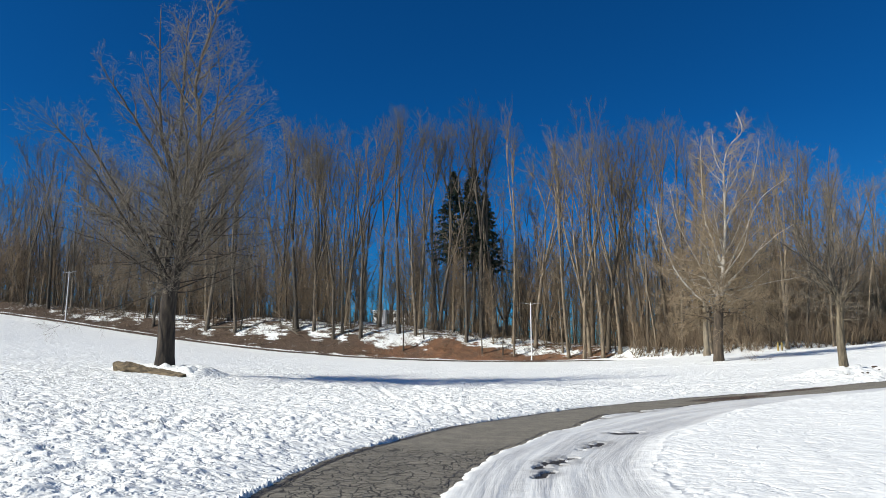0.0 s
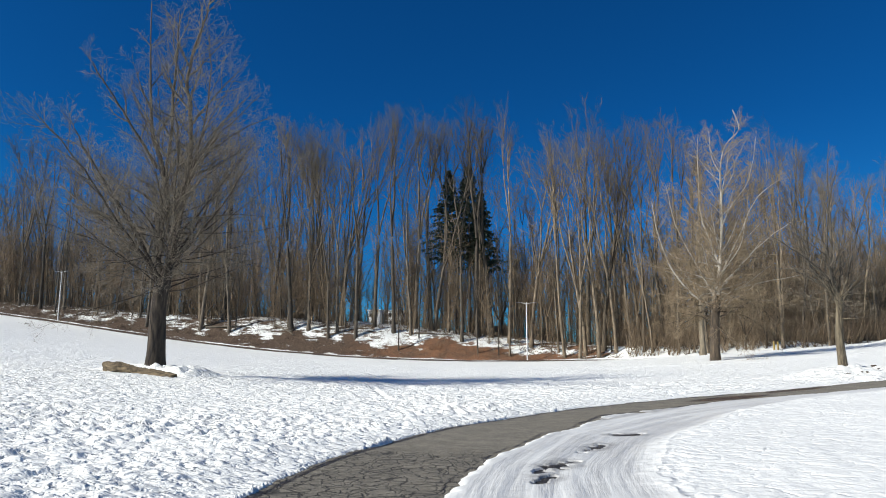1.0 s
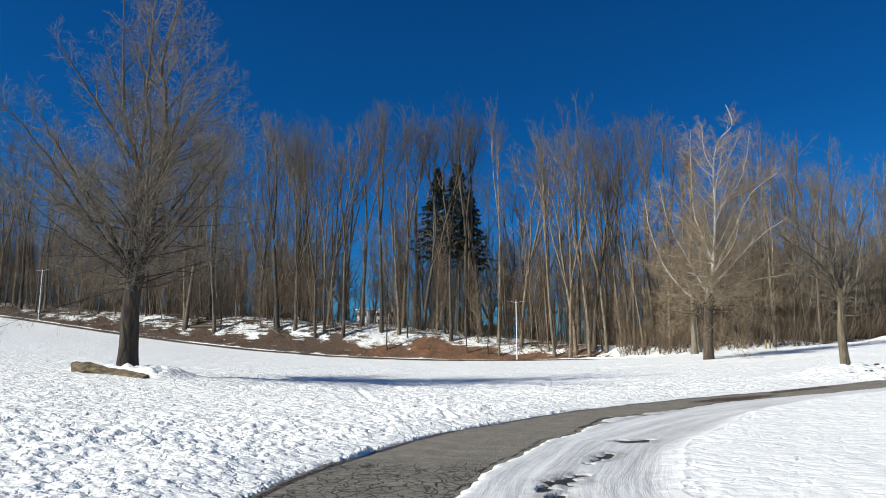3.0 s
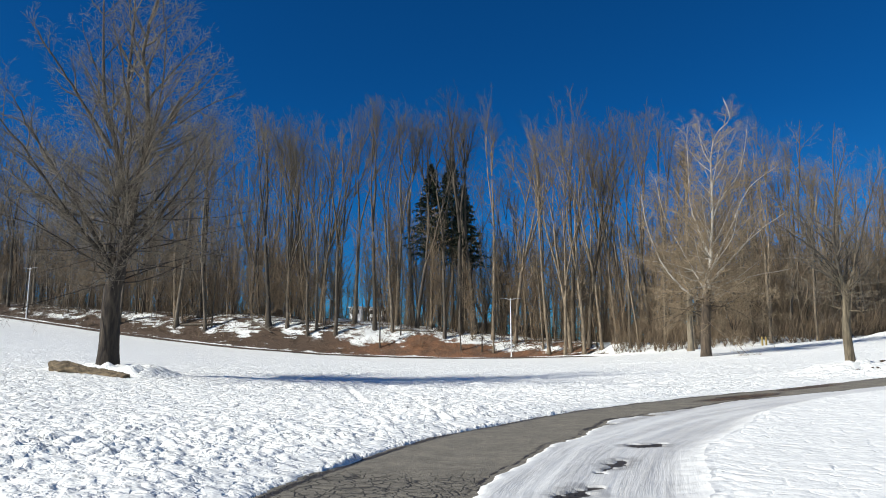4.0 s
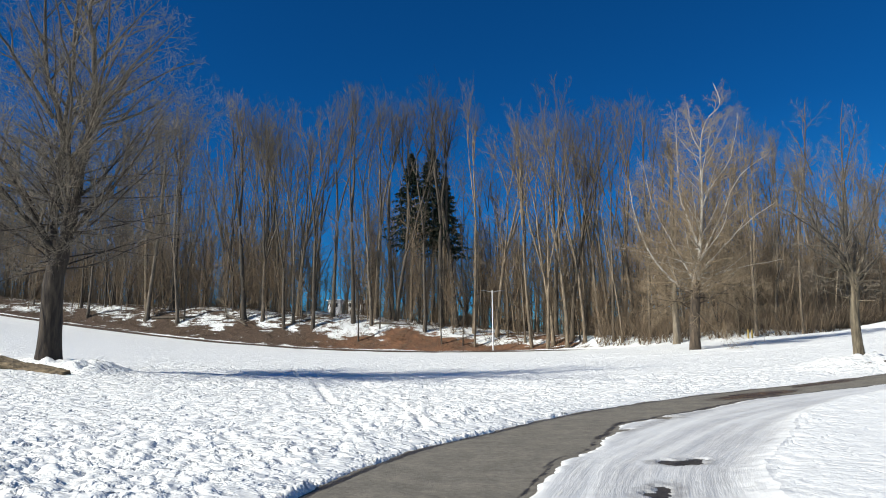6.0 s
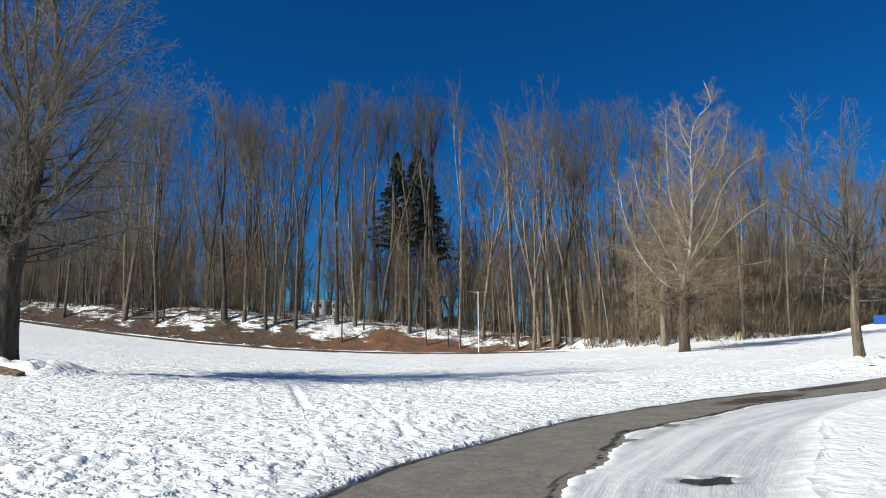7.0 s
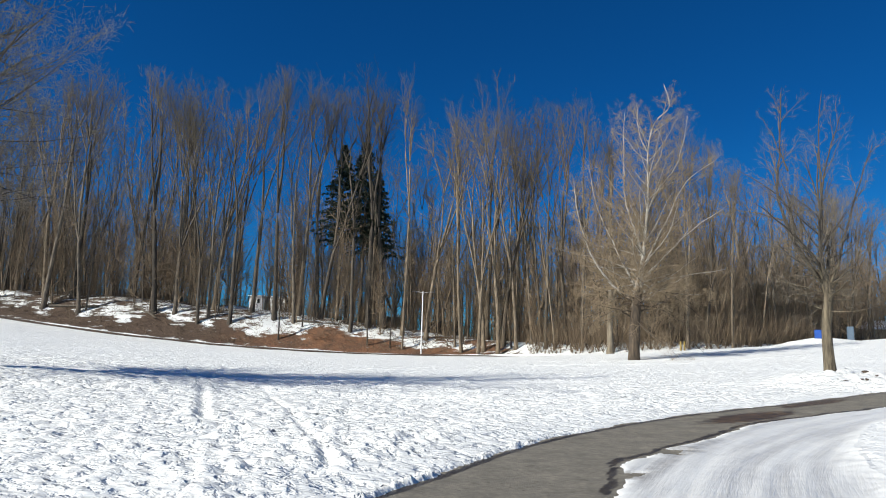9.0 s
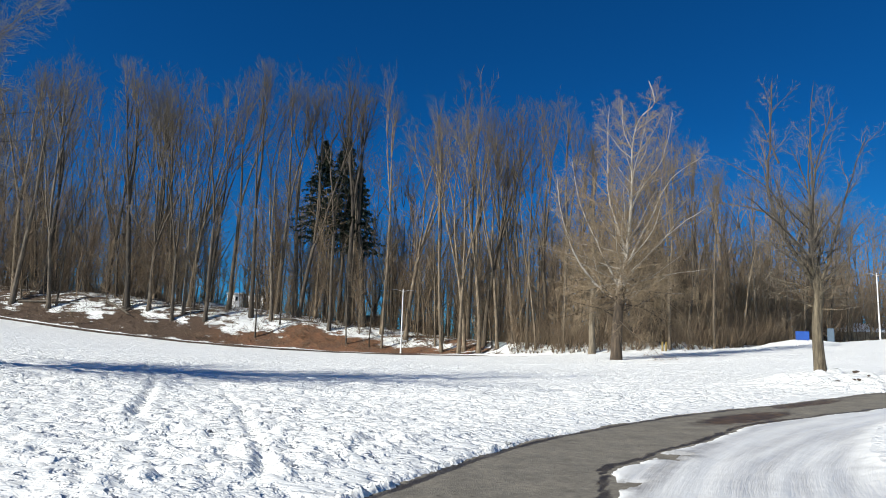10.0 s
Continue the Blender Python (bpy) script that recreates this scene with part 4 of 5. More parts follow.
old = make_tree("tree", 140, 15, 0.31, 0.45, 3, (5, 22), (9, 0.4, (35, 70), (0.3, 0.5), 0.12, 0.03, 4), (10, 0.05, (20, 45), (0.25, 0.4), 0.1, 0.05, 4),
    ((5, 0.12, (20, 45), (0.3, 0.55), 0.1, 0.05, 3), (4, 0.05, (12, 40), (0.5, 1.3), 0.12, 0.06, 0.01)), (BARK_TAN, BARK_TAN, TWIG_TAN), (0, 0), 0.02,
    "stout bare tree with pale tan bark beside the wood", 10)
place_tree(old, 26.3, 68.7, 40)
spots.append((26.3, 68.7))
tries = 0
while len(spots) < 250 and tries < 9000:
    tries += 1
    x = rng.uniform(-88, 78)
    d = rng.uniform(3, 36) if rng.random() < 0.55 else rng.uniform(3, 16)
    y = float(np.interp(x, _fx, _fy)) + d
    if not free(x, y, 2.0) or (-22 < x < 16 and d > 16 and rng.random() < 0.35) or (-12 < x < -7 and d > 3 and rng.random() < (0.5 if d < 14 else 0.1)):
        continue
    if 0 < x < 8 and d < 13 and rng.random() < 0.6:
        continue
    size = (rng.uniform(0.95, 1.12) if rng.random() < 0.58 else rng.uniform(0.42, 0.78)) * float(np.interp(x, (-100, -60, -30, 8, 16, 22, 27, 40, 60, 95), (0.74, 0.88, 0.96, 0.97, 0.91, 0.88, 0.8, 0.68, 0.6, 0.75)))
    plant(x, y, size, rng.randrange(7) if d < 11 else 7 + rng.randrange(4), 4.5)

# undergrowth: thin saplings
saplings = [make_tree("sapling", 300 + k, 8.5, 0.05, 0.35, 2 + k % 3, (4, 24),
    (7, 0.2, (30, 65), (0.5, 0.9), 0.12, 0.05, 3), (24 // (2 + k % 3), 0.05, (25, 55), (0.28, 0.46), 0.12, 0.04, 3),
    ((5.5, 0.05, (15, 50), (0.5, 1.5), 0.2, 0.06, 0.014),),
    (BARK_WOOD, TWIG_BRUSH, TWIG_BRUSH), (0, 0), 0.04, sides=5) for k in range(4)]
for ob in saplings:
    tagged(ob, "thin brown sapling in the undergrowth", "sapling", group="undergrowth")
grown = 0
while grown < 225:
    x = rng.uniform(-100, 90)
    d = rng.uniform(2.5, 24)
    y = float(np.interp(x, _fx, _fy)) + d
    if not free(x, y, 0.7) or (-12 < x < -5.5 and d > 4):
        continue
    size = rng.uniform(0.5, 1.2) if rng.random() < 0.5 else rng.uniform(1.2, 2.2)
    m = pose(x, y, float(land(x, y)) + 0.02, rng.uniform(-5, 5), rng.uniform(-5, 5), rng.uniform(0, 360)) @ Matrix.Diagonal((size, size, size, 1))
    if grown < 4:
        saplings[grown].matrix_basis = m
    else:
        again(saplings[grown % 4], m)
    grown += 1


# thin straight stems between the tall trees
poles = [make_tree("young_tree", 400 + k, 15, 0.11, 0.5, 2, (3, 12), (5, 0.45, (30, 60), (0.14, 0.26), 0.1, 0.05, 3), (8, 0.05, (18, 40), (0.2, 0.34), 0.1, 0.06, 3),
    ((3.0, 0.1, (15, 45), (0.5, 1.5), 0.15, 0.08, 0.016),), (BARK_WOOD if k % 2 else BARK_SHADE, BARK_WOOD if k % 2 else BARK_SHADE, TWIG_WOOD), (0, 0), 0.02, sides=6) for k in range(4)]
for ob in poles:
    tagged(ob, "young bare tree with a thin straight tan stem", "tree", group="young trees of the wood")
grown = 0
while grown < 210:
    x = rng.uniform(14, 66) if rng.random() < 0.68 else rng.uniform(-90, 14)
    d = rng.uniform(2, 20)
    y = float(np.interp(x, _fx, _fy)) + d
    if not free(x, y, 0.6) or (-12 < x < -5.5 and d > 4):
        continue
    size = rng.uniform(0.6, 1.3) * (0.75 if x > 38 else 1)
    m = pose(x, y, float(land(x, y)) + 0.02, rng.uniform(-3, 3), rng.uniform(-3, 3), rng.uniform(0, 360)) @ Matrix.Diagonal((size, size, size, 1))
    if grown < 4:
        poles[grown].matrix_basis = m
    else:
        # bark brightness by side: shaded colour left of x=8, sunlit colour right
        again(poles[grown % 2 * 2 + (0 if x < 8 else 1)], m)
    grown += 1


# broad twiggy trees at the end of the wood
bushy = [make_tree("tree", 500 + k, 11.5, 0.15, 0.2, 6, (10, 42), (6, 0.4, (40, 75), (0.8, 1.3), 0.12, 0.04, 4), (13, 0.08, (25, 60), (0.3, 0.48), 0.14, 0.03, 3),
    ((6.5, 0.08, (22, 55), (0.3, 0.55), 0.14, 0.03, 3), (2.9, 0.05, (15, 50), (0.4, 1.2), 0.2, 0.04, 0.018)), (BARK_SHADE, TWIG_BRUSH, TWIG_BRUSH), (0, 0), 0.05, sides=6) for k in range(2)]
for ob in bushy:
    tagged(ob, "broad low bare tree with dense brown twigs", "tree", group="twiggy trees")
TWIGGY = [(33.5, 2.5, 0.72), (37.5, 5.0, 1.0), (42.5, 3.5, 0.85), (47, 7, 1.05), (53, 5, 0.9), (59, 8, 1.0), (66, 7, 0.95), (-52, 6, 0.9), (-40, 9, 1.0), (-27, 7.5, 0.8),
          (-74, 7, 0.8), (-66, 5, 0.75), (-60, 8, 0.9), (-47, 5, 0.7), (-34, 6, 0.75), (-22, 8, 0.7), (-17, 9, 0.6), (-84, 8, 0.8), (27, 6, 0.6)]
rng = random.Random(61)
TWIGGY += [(x + rng.uniform(-2, 2), rng.uniform(9, 16), rng.uniform(1.15, 1.5)) for x in np.linspace(30, 84, 17)]
TWIGGY += [(x + rng.uniform(-2, 2), rng.uniform(14, 30), rng.uniform(1.1, 1.55)) for x in np.linspace(-86, 26, 22) if not -11 < x < -8]
for k, (x, d, size) in enumerate(TWIGGY):
    m = pose(x, float(np.interp(x, _fx, _fy)) + d, float(land(x, np.interp(x, _fx, _fy) + d)) + 0.02, 0, 0, 70 * k) @ Matrix.Diagonal((size, size, size, 1))
    if k < 2:
        bushy[k].matrix_basis = m
    else:
        again(bushy[k % 2], m)


def brush():
    """Low tangle of shoots on the floor of the wood."""
    r = random.Random(31)
    w = Wood()
    for n in range(2600):
        x = r.uniform(-120, 100)
        d = r.uniform(8, 34)
        if -11 < x < -7 and d > 9 or -22 < x < 17 and r.random() < 0.45:
            continue
        y = float(np.interp(x, _fx, _fy)) + d
        p = Vector((x, y, float(land(x, y)) - 0.05))
        for k in range(6):
            e = Vector((r.gauss(0, 0.45), r.gauss(0, 0.45), 1)).normalized()
            ln = r.uniform(0.9, 3.2)
            w.twig(p, p + e * ln, 0.03)
            q = p + e * ln * r.uniform(0.3, 0.7)
            f = (e + Vector((r.gauss(0, 0.7), r.gauss(0, 0.7), 0.1))).normalized()
            w.twig(q, q + f * ln * 0.5, 0.02)
    for n in range(1500):
        x = r.uniform(-85, 22)
        d = r.uniform(0.8, 8)
        y = float(np.interp(x, _fx, _fy)) + d
        p = Vector((x, y, float(land(x, y))))
        for k in range(4):
            e = Vector((r.gauss(0, 0.9), r.gauss(0, 0.9), r.uniform(0.1, 1))).normalized()
            w.twig(p, p + e * r.uniform(0.5, 1.9), 0.024)
    for n in range(1000):
        x = r.uniform(23, 58)
        d = r.uniform(1.0, 13)
        y = float(np.interp(x, _fx, _fy)) + d
        p = Vector((x, y, float(land(x, y)) - 0.05))
        for k in range(6):
            e = Vector((r.gauss(0, 0.35), r.gauss(0, 0.35), 1)).normalized()
            ln = r.uniform(1.5, 4.6)
            w.twig(p, p + e * ln, 0.026)
            q = p + e * ln * r.uniform(0.3, 0.7)
            f = (e + Vector((r.gauss(0, 0.6), r.gauss(0, 0.6), 0.1))).normalized()
            w.twig(q, q + f * ln * 0.5, 0.017)
    tagged(link("brush", w.v, w.f, TWIG_BRUSH), "low tangle of brown shoots on the forest floor", "undergrowth", kind="stuff")


brush()


def far_woods():
    """Stems and twigs further back, too many to count."""
    r = random.Random(77)
    w = Wood()
    for n in range(1550):
        thick = n >= 850
        x = r.uniform(-150, 130) if not thick else r.uniform(12, 88) if r.random() < 0.6 else r.uniform(-95, 12)
        d = r.uniform(14, 60) if not thick else r.uniform(4, 26)
        y0 = float(np.interp(x, _fx, _fy)) + d
        if -24 < x < 16 and r.random() < 0.15 or -0.113 * (y0 - 2) < x < -0.075 * (y0 - 2) and r.random() < 0.45:
            continue
        y = float(np.interp(x, _fx, _fy)) + d
        h = r.uniform(13, 25) if not thick else r.uniform(5, 13)
        p = Vector((x, y, float(land(x, y)) - 0.2))
        lean = Vector((r.gauss(0, 0.07), r.gauss(0, 0.07), 1)).normalized()
        pts, rad = stem(r, p, lean, h, r.uniform(0.06, 0.16) if not thick else r.uniform(0.03, 0.08), 5, 0.05, 0.04)
        w.tube(pts, rad, 4)
        for j in range(110 if not thick else 66):
            q, rr, dd = along(pts, rad, r.uniform(0.05, 0.99) if not thick else 0.08 + 0.9 * r.random() ** 0.8)
            e = rotated(dd, radians(r.uniform(15, 60)), r.uniform(0, 6.28))
            e = (e + Vector((0, 0, 0.2))).normalized()
            w.twig(q, q + e * (r.uniform(0.9, 3.0) if not thick else r.uniform(0.7, 2.4)), 0.036 if not thick else 0.022)
    tagged(link("far_woods", w.v, w.f, TWIG_BRUSH), "dense bare brown woods beyond the bank", "woods", kind="stuff")


far_woods()


# ---- firs ----
def make_fir(seed, height):
    r = random.Random(seed)
    base = new("fir_tree")
    w = Wood()
    pts, rad = stem(r, Vector((0, 0, -0.3)), Vector((0, 0, 1)), height, 0.3, 10, 0.006, 0.05, 0.05)
    w.tube(pts, rad, 8)
    link("trunk", w.v, w.f, BARK_WOOD, base, smooth=True)
    c = Wood()
    z = height * 0.42
    while z < height - 0.3:
        share = 1 - z / height
        for j in range(10):
            an = r.uniform(0, 6.28)
            ln = min(4.0, 0.12 + 0.31 * (height - z)) * r.uniform(0.6, 1.1)
            d = Vector((math.cos(an), math.sin(an), 0.15 + 0.35 * (1 - share)))
            p = Vector((0, 0, z + r.uniform(-0.2, 0.2)))
            q = p + d * ln * 0.6
            tip = q + Vector((d.x, d.y, -0.25)) * ln * 0.4
            c.tube([p, q, tip], [0.04, 0.025, 0.0], 3)
            for s in range(int(10 + ln * 6)):
                t = r.uniform(0.15, 1.0)
                o = p.lerp(q, t / 0.6) if t < 0.6 else q.lerp(tip, (t - 0.6) / 0.4)
                e = Vector((d.x + r.gauss(0, 0.7), d.y + r.gauss(0, 0.7), -0.35 + r.gauss(0, 0.25))).normalized()
                f = e.cross(Vector((r.gauss(0, 1), r.gauss(0, 1), 1))).normalized() * r.uniform(0.09, 0.16)
                le = r.uniform(0.3, 0.45 + 0.4 * share)
                k = len(c.v)
                c.v += [tuple(o), tuple(o + e * le * 0.5 + f), tuple(o + e * le), tuple(o + e * le * 0.5 - f)]
                c.f += [(k, k + 1, k + 2), (k, k + 2, k + 3)]
        z += 0.35 + 0.5 * share
    link("crown", c.v, c.f, NEEDLE, base, "dark green needled boughs")
    return tagged(base, "tall dark green fir standing behind bare trees", "fir tree", group="firs")


for seed, x, y, h in ((1, 1.6, 102.3, 24.6), (2, 4.6, 101.5, 25.6), (3, 6.5, 103, 22.0)):
    place_tree(make_fir(seed, h), x, y)


# ---- lamp posts ----
def make_lamp():
    base = new("street_lamp")
    bm = bmesh.new()
    rod(bm, (0, 0, 0), (0, 0, 7.7), 0.09, 0.05, 12)
    rod(bm, (0, 0, 0), (0, 0, 0.3), 0.17, 0.15, 12)
    part("pole", bm, STEEL, base, smooth=False)
    for s in (-1, 1):
        bm = bmesh.new()
        rod(bm, (0, 0, 7.45), (s * 0.75, 0, 7.62), 0.024, 0.02, 8)
        part("arm", bm, STEEL, base)
        bm = bmesh.new()
        box(bm, s * 0.72 if s > 0 else -1.35, 1.35 if s > 0 else -0.72, -0.09, 0.09, 7.60, 7.665, 0.02)
        part("lamp_head", bm, HEADGREY, base, "flat grey lamp head")
    return tagged(base, "pale steel lamp post with two short arms", "street lamp", group="lamp posts")


lamp = make_lamp()
lamp.matrix_basis = pose(11.4, 88.7, height_at(11.4, 88.7) - 0.05, 0, 0, 8)
for x, y, turn in ((-56.8, 103.0, -20), (62.4, 74.2, 5)):
    copy_thing(lamp, pose(x, y, height_at(x, y) - 0.05, 0, 0, turn))


# ---- log at the raised bed ----
def make_log():
    r = random.Random(9)
    bm = bmesh.new()
    sides, segs = 18, 44
    p, q = Vector((-12.2, 25.95, 0)), Vector((-9.0, 24.2, 0))
    ax = (q - p).normalized()
    side = Vector((0, 0, 1)).cross(ax)
    rings = []
    for k in range(segs + 1):
        t = k / segs
        c = p.lerp(q, t) + side * 0.06 * math.sin(4 * t)
        c.z = float(land(p.x - 0.3, p.y - 0.7)) * (1 - t) + float(land(q.x - 0.2, q.y - 0.7)) * t + 0.25 - 0.15 * t
        rr = 0.24 - 0.07 * t + 0.02 * math.sin(9 * t)
        ring = []
        for s in range(sides):
            an = 2 * math.pi * s / sides
            rad = rr * (1 + 0.34 * noise.noise(Vector((t * 6, math.cos(an) * 1.8, math.sin(an) * 1.8))) + 0.16 * noise.noise(Vector((t * 16, math.cos(an) * 5, math.sin(an) * 5))) + 0.05 * r.uniform(-1, 1))
            if k in (0, segs):
                rad *= 0.9
            ring.append(bm.verts.new(c + side * math.cos(an) * rad + Vector((0, 0, 1)) * math.sin(an) * rad * 0.85 + ax * (0.08 * r.uniform(-1, 1) if k in (0, segs) else 0)))
        rings.append(ring)
    for lo, hi in zip(rings, rings[1:]):
        for s in range(sides):
            bm.faces.new((lo[s], lo[(s + 1) % sides], hi[(s + 1) % sides], hi[s]))
    bm.faces.new(rings[0][::-1])
    bm.faces.new(rings[-1])
    bmesh.ops.recalc_face_normals(bm, faces=bm.faces)
    tagged(part("log", bm, LOGWOOD), "weathered tan log edging the raised bed of a tree", "log")


make_log()


def clods(name, spots_, label):
    """Dark lumps of soil and bark thrown up on the snow."""
    r = random.Random(12)
    for x, y, size in spots_:
        bm = bmesh.new()
        bmesh.ops.create_icosphere(bm, subdivisions=2, radius=0.75 * size)
        for v in bm.verts:
            v.co *= 1 + 0.45 * noise.noise(v.co * (1.3 / size) + Vector((x, y, 0)) * 7)
            v.co.z *= 0.55
        ob = part(name, bm, SOIL)
        ob.matrix_basis = pose(x, y, height_at(x, y) + 0.01, 0, 0, r.uniform(0, 360)) @ Matrix.Diagonal((1.6, 1, 1, 1))
        tagged(ob, label, "soil clod", group="clods by the tree")


clods("soil_clod", ((15.7, 26.8, 0.07), (15.95, 26.6, 0.10), (16.2, 26.75, 0.06), (16.5, 26.9, 0.08), (17.6, 28.2, 0.12), (17.95, 28.25, 0.14), (18.35, 28.35, 0.11), (18.8, 28.4, 0.13), (17.2, 27.3, 0.06)),
      "dark lump of wet soil lying on the snow")


# ---- things among and behind the trees ----
WHITE = plain_material("white_siding", (0.72, 0.72, 0.70), 0.7, 0, 0.06, 2)
GLASS = mat("dark_window_glass", (0.03, 0.035, 0.04), 0.08)
ROOF = plain_material("dark_shingles", (0.06, 0.055, 0.05), 0.9, 0, 0.3, 4)
DARKWOOD = plain_material("dark_boards", (0.025, 0.027, 0.026), 0.8, 0, 0.3, 3)
GREENGREY = plain_material("green_grey_sheet", (0.16, 0.19, 0.17), 0.7, 0, 0.2, 3)
BLUE = plain_material("blue_board", (0.025, 0.09, 0.36), 0.45, 0, 0.15, 2)
TAN_WALL = plain_material("tan_wall", (0.42, 0.34, 0.23), 0.9, 0, 0.2, 1.5)
SNOWCAP = plain_material("roof_snow", (0.84, 0.86, 0.88), 0.6, 0, 0.04, 2)
YELLOW = plain_material("yellow_paint", (0.27, 0.19, 0.045), 0.6, 0, 0.2, 6)
PLATE = plain_material("grey_cabinet", (0.10, 0.145, 0.19), 0.6, 0, 0.12, 4)


def make_house():
    """A white house of two wings with dark windows."""
    base = new("house")
    for name, x0, x1, z1 in (("wall", -6.4, -1.9, 5.2), ("wall", 0.3, 5.6, 4.9)):
        bm = bmesh.new()
        box(bm, x0, x1, 0, 6, -0.6, z1, 0.03)
        part(name, bm, WHITE, base)
        bm = bmesh.new()
        box(bm, x0 - 0.35, x1 + 0.35, -0.4, 6.4, z1 + 0.004, z1 + 0.28, 0.05)
        part("roof", bm, SNOWCAP, base, "flat snow-covered roof")
    bm = bmesh.new()
    box(bm, -1.9, 0.3, 1.2, 5.0, -0.6, 4.2, 0.03)
    part("wall", bm, GREENGREY, base)
    for x, z, w, h in ((-5.6, 3.2, 1.0, 1.2), (-3.6, 3.2, 0.8, 1.2), (1.2, 3.0, 1.1, 1.2), (3.6, 3.0, 1.1, 1.2), (-5.4, 0.8, 1.0, 1.2), (1.6, 0.6, 1.2, 1.3), (4.0, 0.6, 1.0, 1.3)):
        bm = bmesh.new()
        for x0, x1, z0, z1 in ((x - 0.08, x + w + 0.08, z - 0.08, z), (x - 0.08, x + w + 0.08, z + h, z + h + 0.08), (x - 0.08, x, z, z + h), (x + w, x + w + 0.08, z, z + h)):
            box(bm, x0, x1, -0.06, 0.03, z0, z1)
        win = part("window", bm, WHITE, base)
        bm = bmesh.new()
        box(bm, x, x + w, -0.02, 0.02, z, z + h)
        part("pane", bm, GLASS, win)
    return tagged(base, "white house with dark windows seen through the trees", "house")


house = make_house()
house.matrix_basis = pose(-11.6, 150, 7.5, 0, 0, -28) @ Matrix.Diagonal((0.69, 0.69, 0.69, 1))


def make_shed():
    base = new("shed")
    bm = bmesh.new()
    prof = [(-1.5, 0), (1.5, 0), (1.5, 1.5), (1.2, 2.2), (0.5, 2.6), (-0.5, 2.6), (-1.2, 2.2), (-1.5, 1.5)]
    ends = [[bm.verts.new((x, y, z - 0.3)) for x, z in prof] for y in (0, 4)]
    bm.faces.new(ends[0])
    bm.faces.new(ends[1][::-1])
    for k in range(len(prof)):
        j = (k + 1) % len(prof)
        bm.faces.new((ends[0][j], ends[0][k], ends[1][k], ends[1][j]))
    bmesh.ops.recalc_face_normals(bm, faces=bm.faces)
    part("body", bm, DARKWOOD, base)
    bm = bmesh.new()
    box(bm, -0.9, 0.9, -0.05, -0.004, -0.2, 1.7, 0.02)
    part("door", bm, ROOF, base, "dark double door")
    return tagged(base, "dark round-roofed shed behind the trees", "shed")


shed = make_shed()
shed.matrix_basis = pose(16.2, 108, height_at(16.2, 108), 0, 0, -12)
bm = bmesh.new()
box(bm, -1.1, 1.1, 0, 1.8, -0.2, 1.9, 0.06)
box(bm, -1.2, 1.2, -0.1, 1.9, 1.9, 2.02, 0.03)
crate = part("storage_bin", bm, GREENGREY)
crate.matrix_basis = pose(10.2, 110, height_at(10.2, 110), 0, 0, 10)
tagged(crate, "pale green-grey storage bin behind the trees", "bin")


def fallen(p, q, r, label):
    g = random.Random(int(100 * r + p[0]))
    w = Wood()
    a, b = Vector((p[0], p[1], height_at(p[0], p[1]) + p[2])), Vector((q[0], q[1], height_at(q[0], q[1]) + q[2]))
    pts = [a.lerp(b, k / 7) + Vector((0, 0, g.uniform(-0.12, 0.12))) for k in range(8)]
    w.tube(pts, [r * (1 - 0.07 * k) for k in range(8)], 8)
    for k in range(6):
        c, _, d = along(pts, [r] * 8, g.uniform(0.5, 0.98))
        e = rotated(d, radians(g.uniform(25, 60)), g.uniform(0, 6.28))
        if e.z > -0.2:
            w.tube([c, c + e * 0.7, c + e * g.uniform(1.2, 2.0)], [0.05, 0.035, 0], 4)
    tagged(link("fallen_trunk", w.v, w.f, BARK_LIMB, smooth=True), label, "fallen trunk")


fallen((12.7, 95.5, -0.05), (18.6, 96.5, 4.6), 0.13, "thin leaning dead trunk caught against the trees")
fallen((-23.5, 99.5, 0.1), (-20.0, 96.6, 0.5), 0.16, "broken dead branch lying on the leafy bank")
fallen((-34.0, 101, 0.1), (-27.5, 99.5, 0.3), 0.18, "fallen trunk lying on the leafy bank")
fallen((-3.5, 96.0, 0.1), (2.2, 95.2, 0.25), 0.17, "fallen trunk lying on the leafy bank")


def make_board():
    base = new("sign_board")
    bm = bmesh.new()
    box(bm, -0.58, 0.58, -0.03, 0.03, 0.04, 0.86, 0.01)
    part("panel", bm, BLUE, base, "plain bright blue panel")
    for x in (-0.42, 0.42):
        bm = bmesh.new()
        box(bm, x - 0.04, x + 0.04, 0.034, 0.11, -0.8, 0.85, 0.008)
        part("post", bm, STEEL, base)
    return tagged(base, "bright blue sign board on two short posts in the snow", "sign")


board = make_board()
board.matrix_basis = pose(46.1, 66.0, height_at(46.1, 66.0) + 0.42, 0, 0, -28)


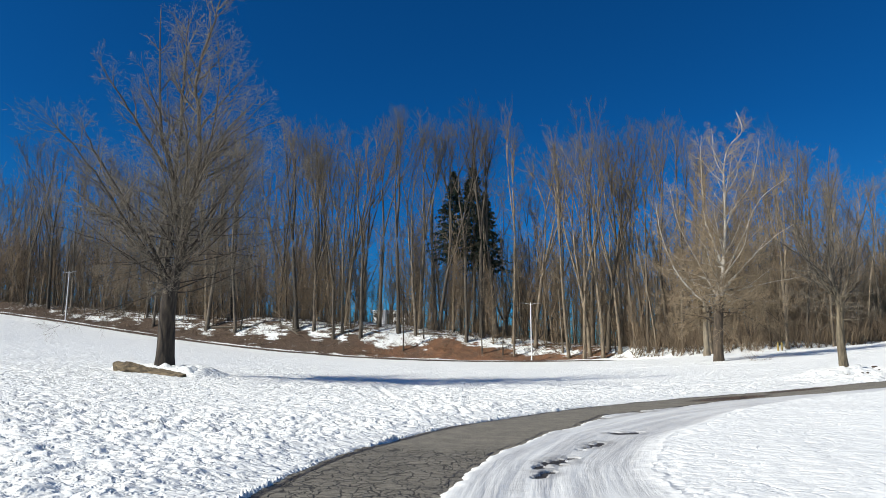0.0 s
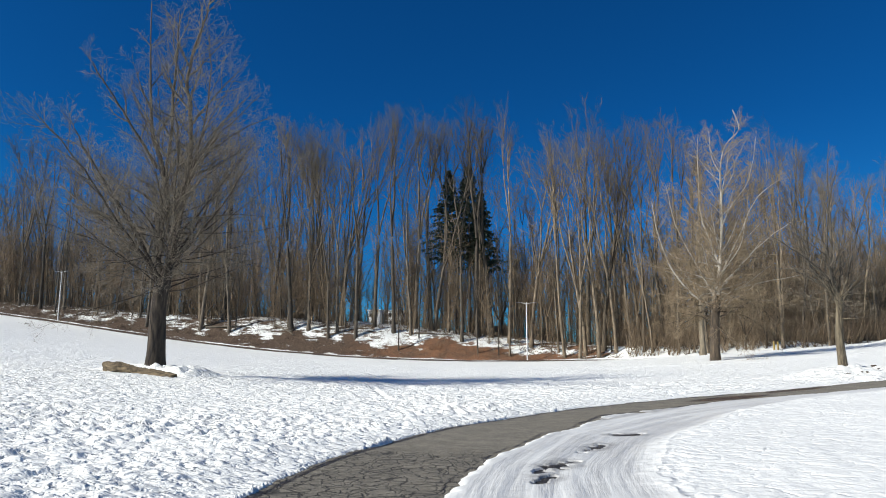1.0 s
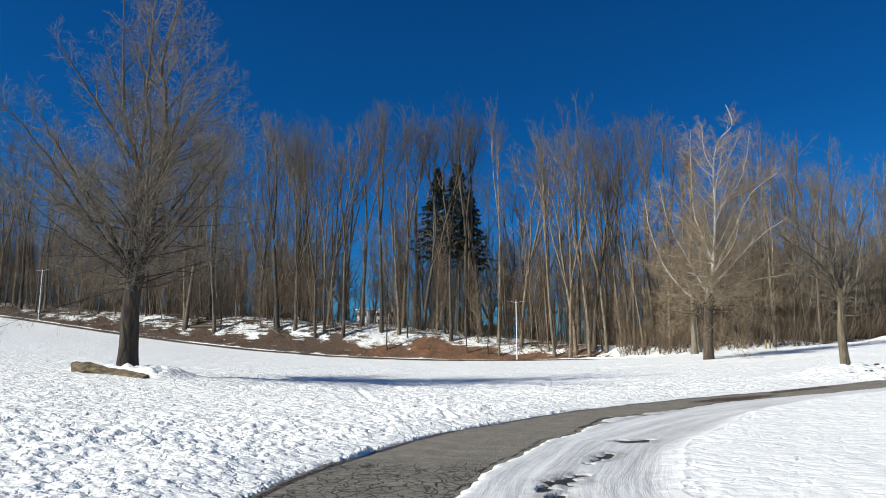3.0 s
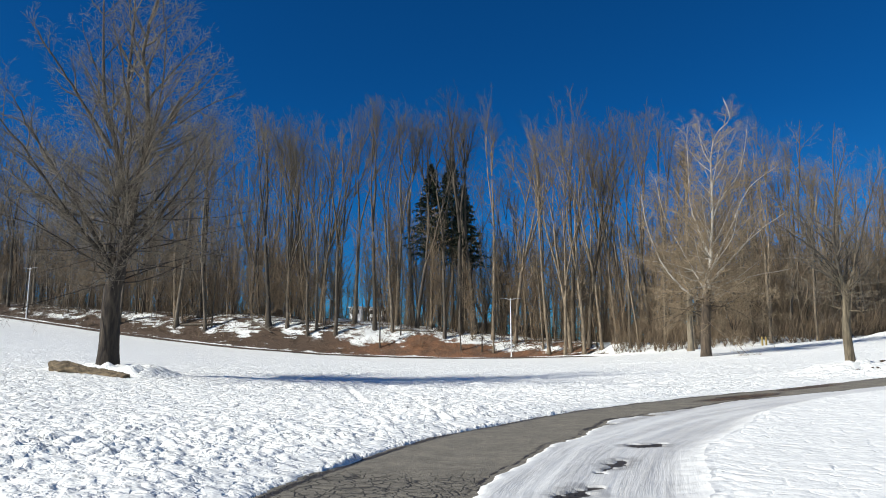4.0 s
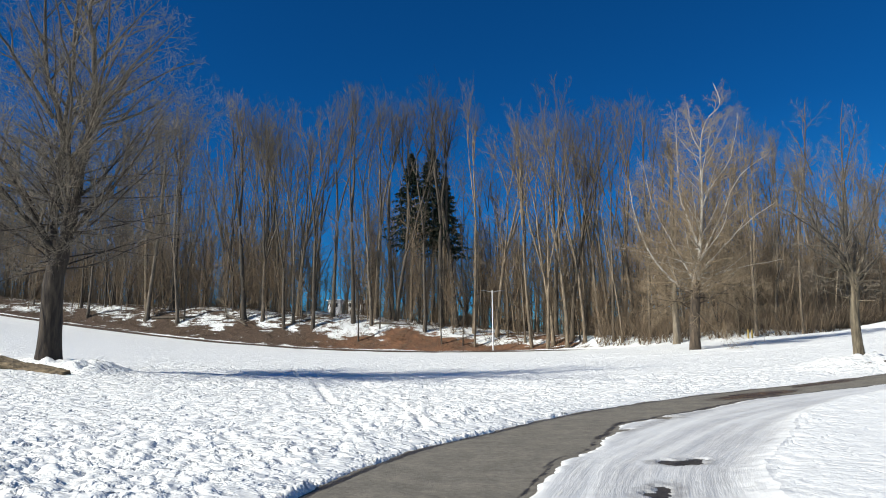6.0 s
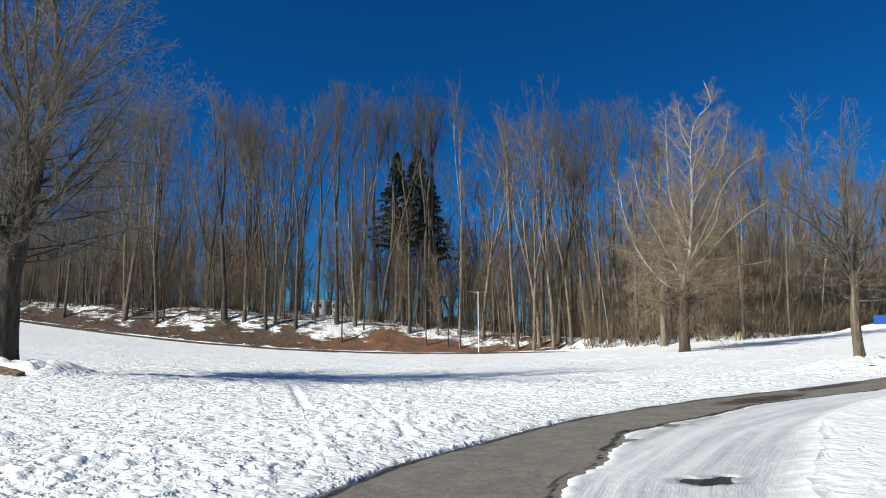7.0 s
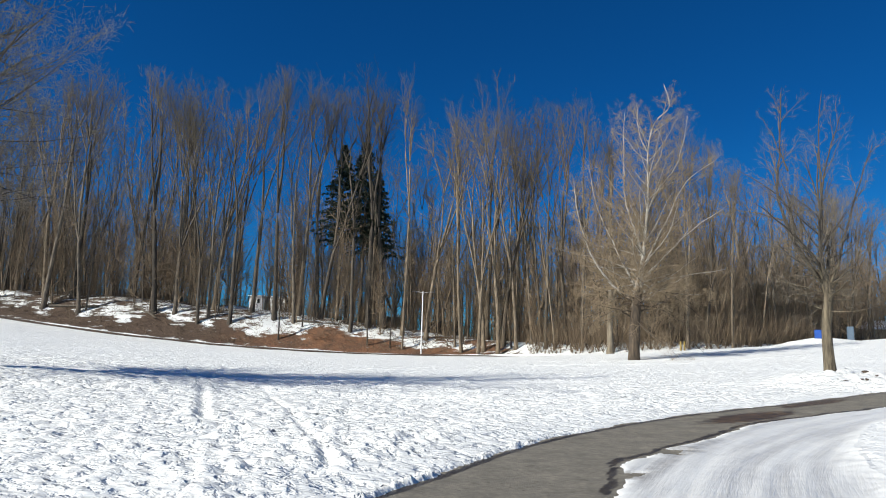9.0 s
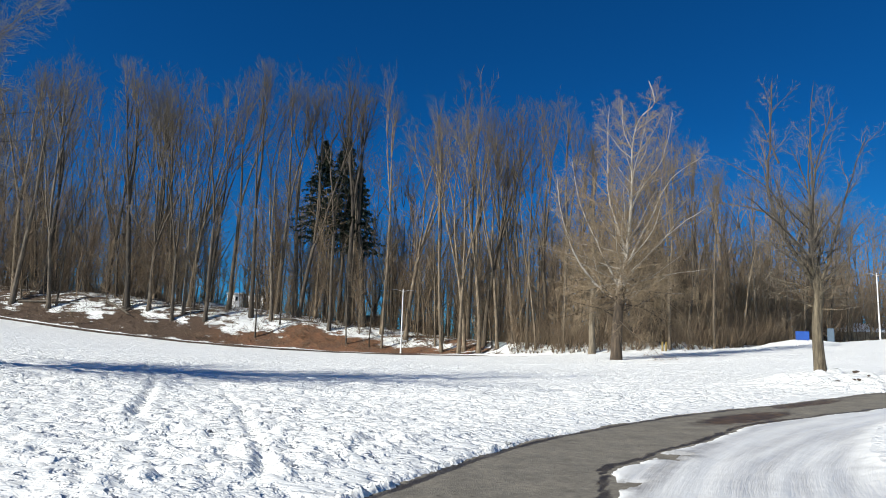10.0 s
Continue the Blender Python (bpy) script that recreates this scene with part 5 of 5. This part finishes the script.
def make_cabinet():
    base = new("utility_cabinet")
    bm = bmesh.new()
    box(bm, -0.3, 0.3, -0.3, 0.3, -0.2, 1.5, 0.03)
    part("body", bm, PLATE, base)
    bm = bmesh.new()
    box(bm, -0.25, 0.25, -0.33, -0.303, 0.1, 1.4, 0.008)
    part("door", bm, PLATE, base)
    return tagged(base, "grey metal utility cabinet on snowy ground", "cabinet")


cab = make_cabinet()
cab.matrix_basis = pose(53.6, 71.2, height_at(53.6, 71.2), 0, 0, -34)
for x, y in ((34.0, 69.9), (34.6, 70.3)):
    base = new("bollard")
    bm = bmesh.new()
    rod(bm, (0, 0, -0.1), (0, 0, 0.8), 0.09, 0.09, 12)
    part("post", bm, YELLOW, base)
    bm = bmesh.new()
    bmesh.ops.create_uvsphere(bm, u_segments=12, v_segments=6, radius=0.09, matrix=Matrix.Translation((0, 0, 0.8)))
    part("cap", bm, YELLOW, base)
    base.matrix_basis = pose(x, y, height_at(x, y))
    tagged(base, "short yellow bollard at the edge of the wood", "bollard", group="bollards")


def make_building():
    """A long low building dug into the slope, snow on its roof."""
    base = new("building")
    bm = bmesh.new()
    box(bm, -7, 16, 0, 7, -1.5, 2.7, 0.03)
    part("wall", bm, TAN_WALL, base)
    bm = bmesh.new()
    vs = [bm.verts.new(v) for v in ((-7.6, -0.7, 2.55), (16.6, -0.7, 2.55), (16.6, 7.6, 4.0), (-7.6, 7.6, 4.0), (-7.6, -0.7, 2.85), (16.6, -0.7, 2.85), (16.6, 7.6, 4.3), (-7.6, 7.6, 4.3))]
    for f in ((0, 3, 2, 1), (4, 5, 6, 7), (0, 1, 5, 4), (2, 3, 7, 6), (1, 2, 6, 5), (3, 0, 4, 7)):
        bm.faces.new([vs[k] for k in f])
    part("roof", bm, SNOWCAP, base, "snow-covered low roof")
    for x in (-3.5, 1.5, 6.5):
        bm = bmesh.new()
        box(bm, x, x + 1.4, -0.05, -0.004, 0.3, 1.9, 0.02)
        part("door", bm, ROOF, base, "dark door")
    return tagged(base, "low tan building with snow on its roof", "building")


hut = make_building()
hut.matrix_basis = pose(84, 94, height_at(84, 94) + 0.3, 0, 0, -24)
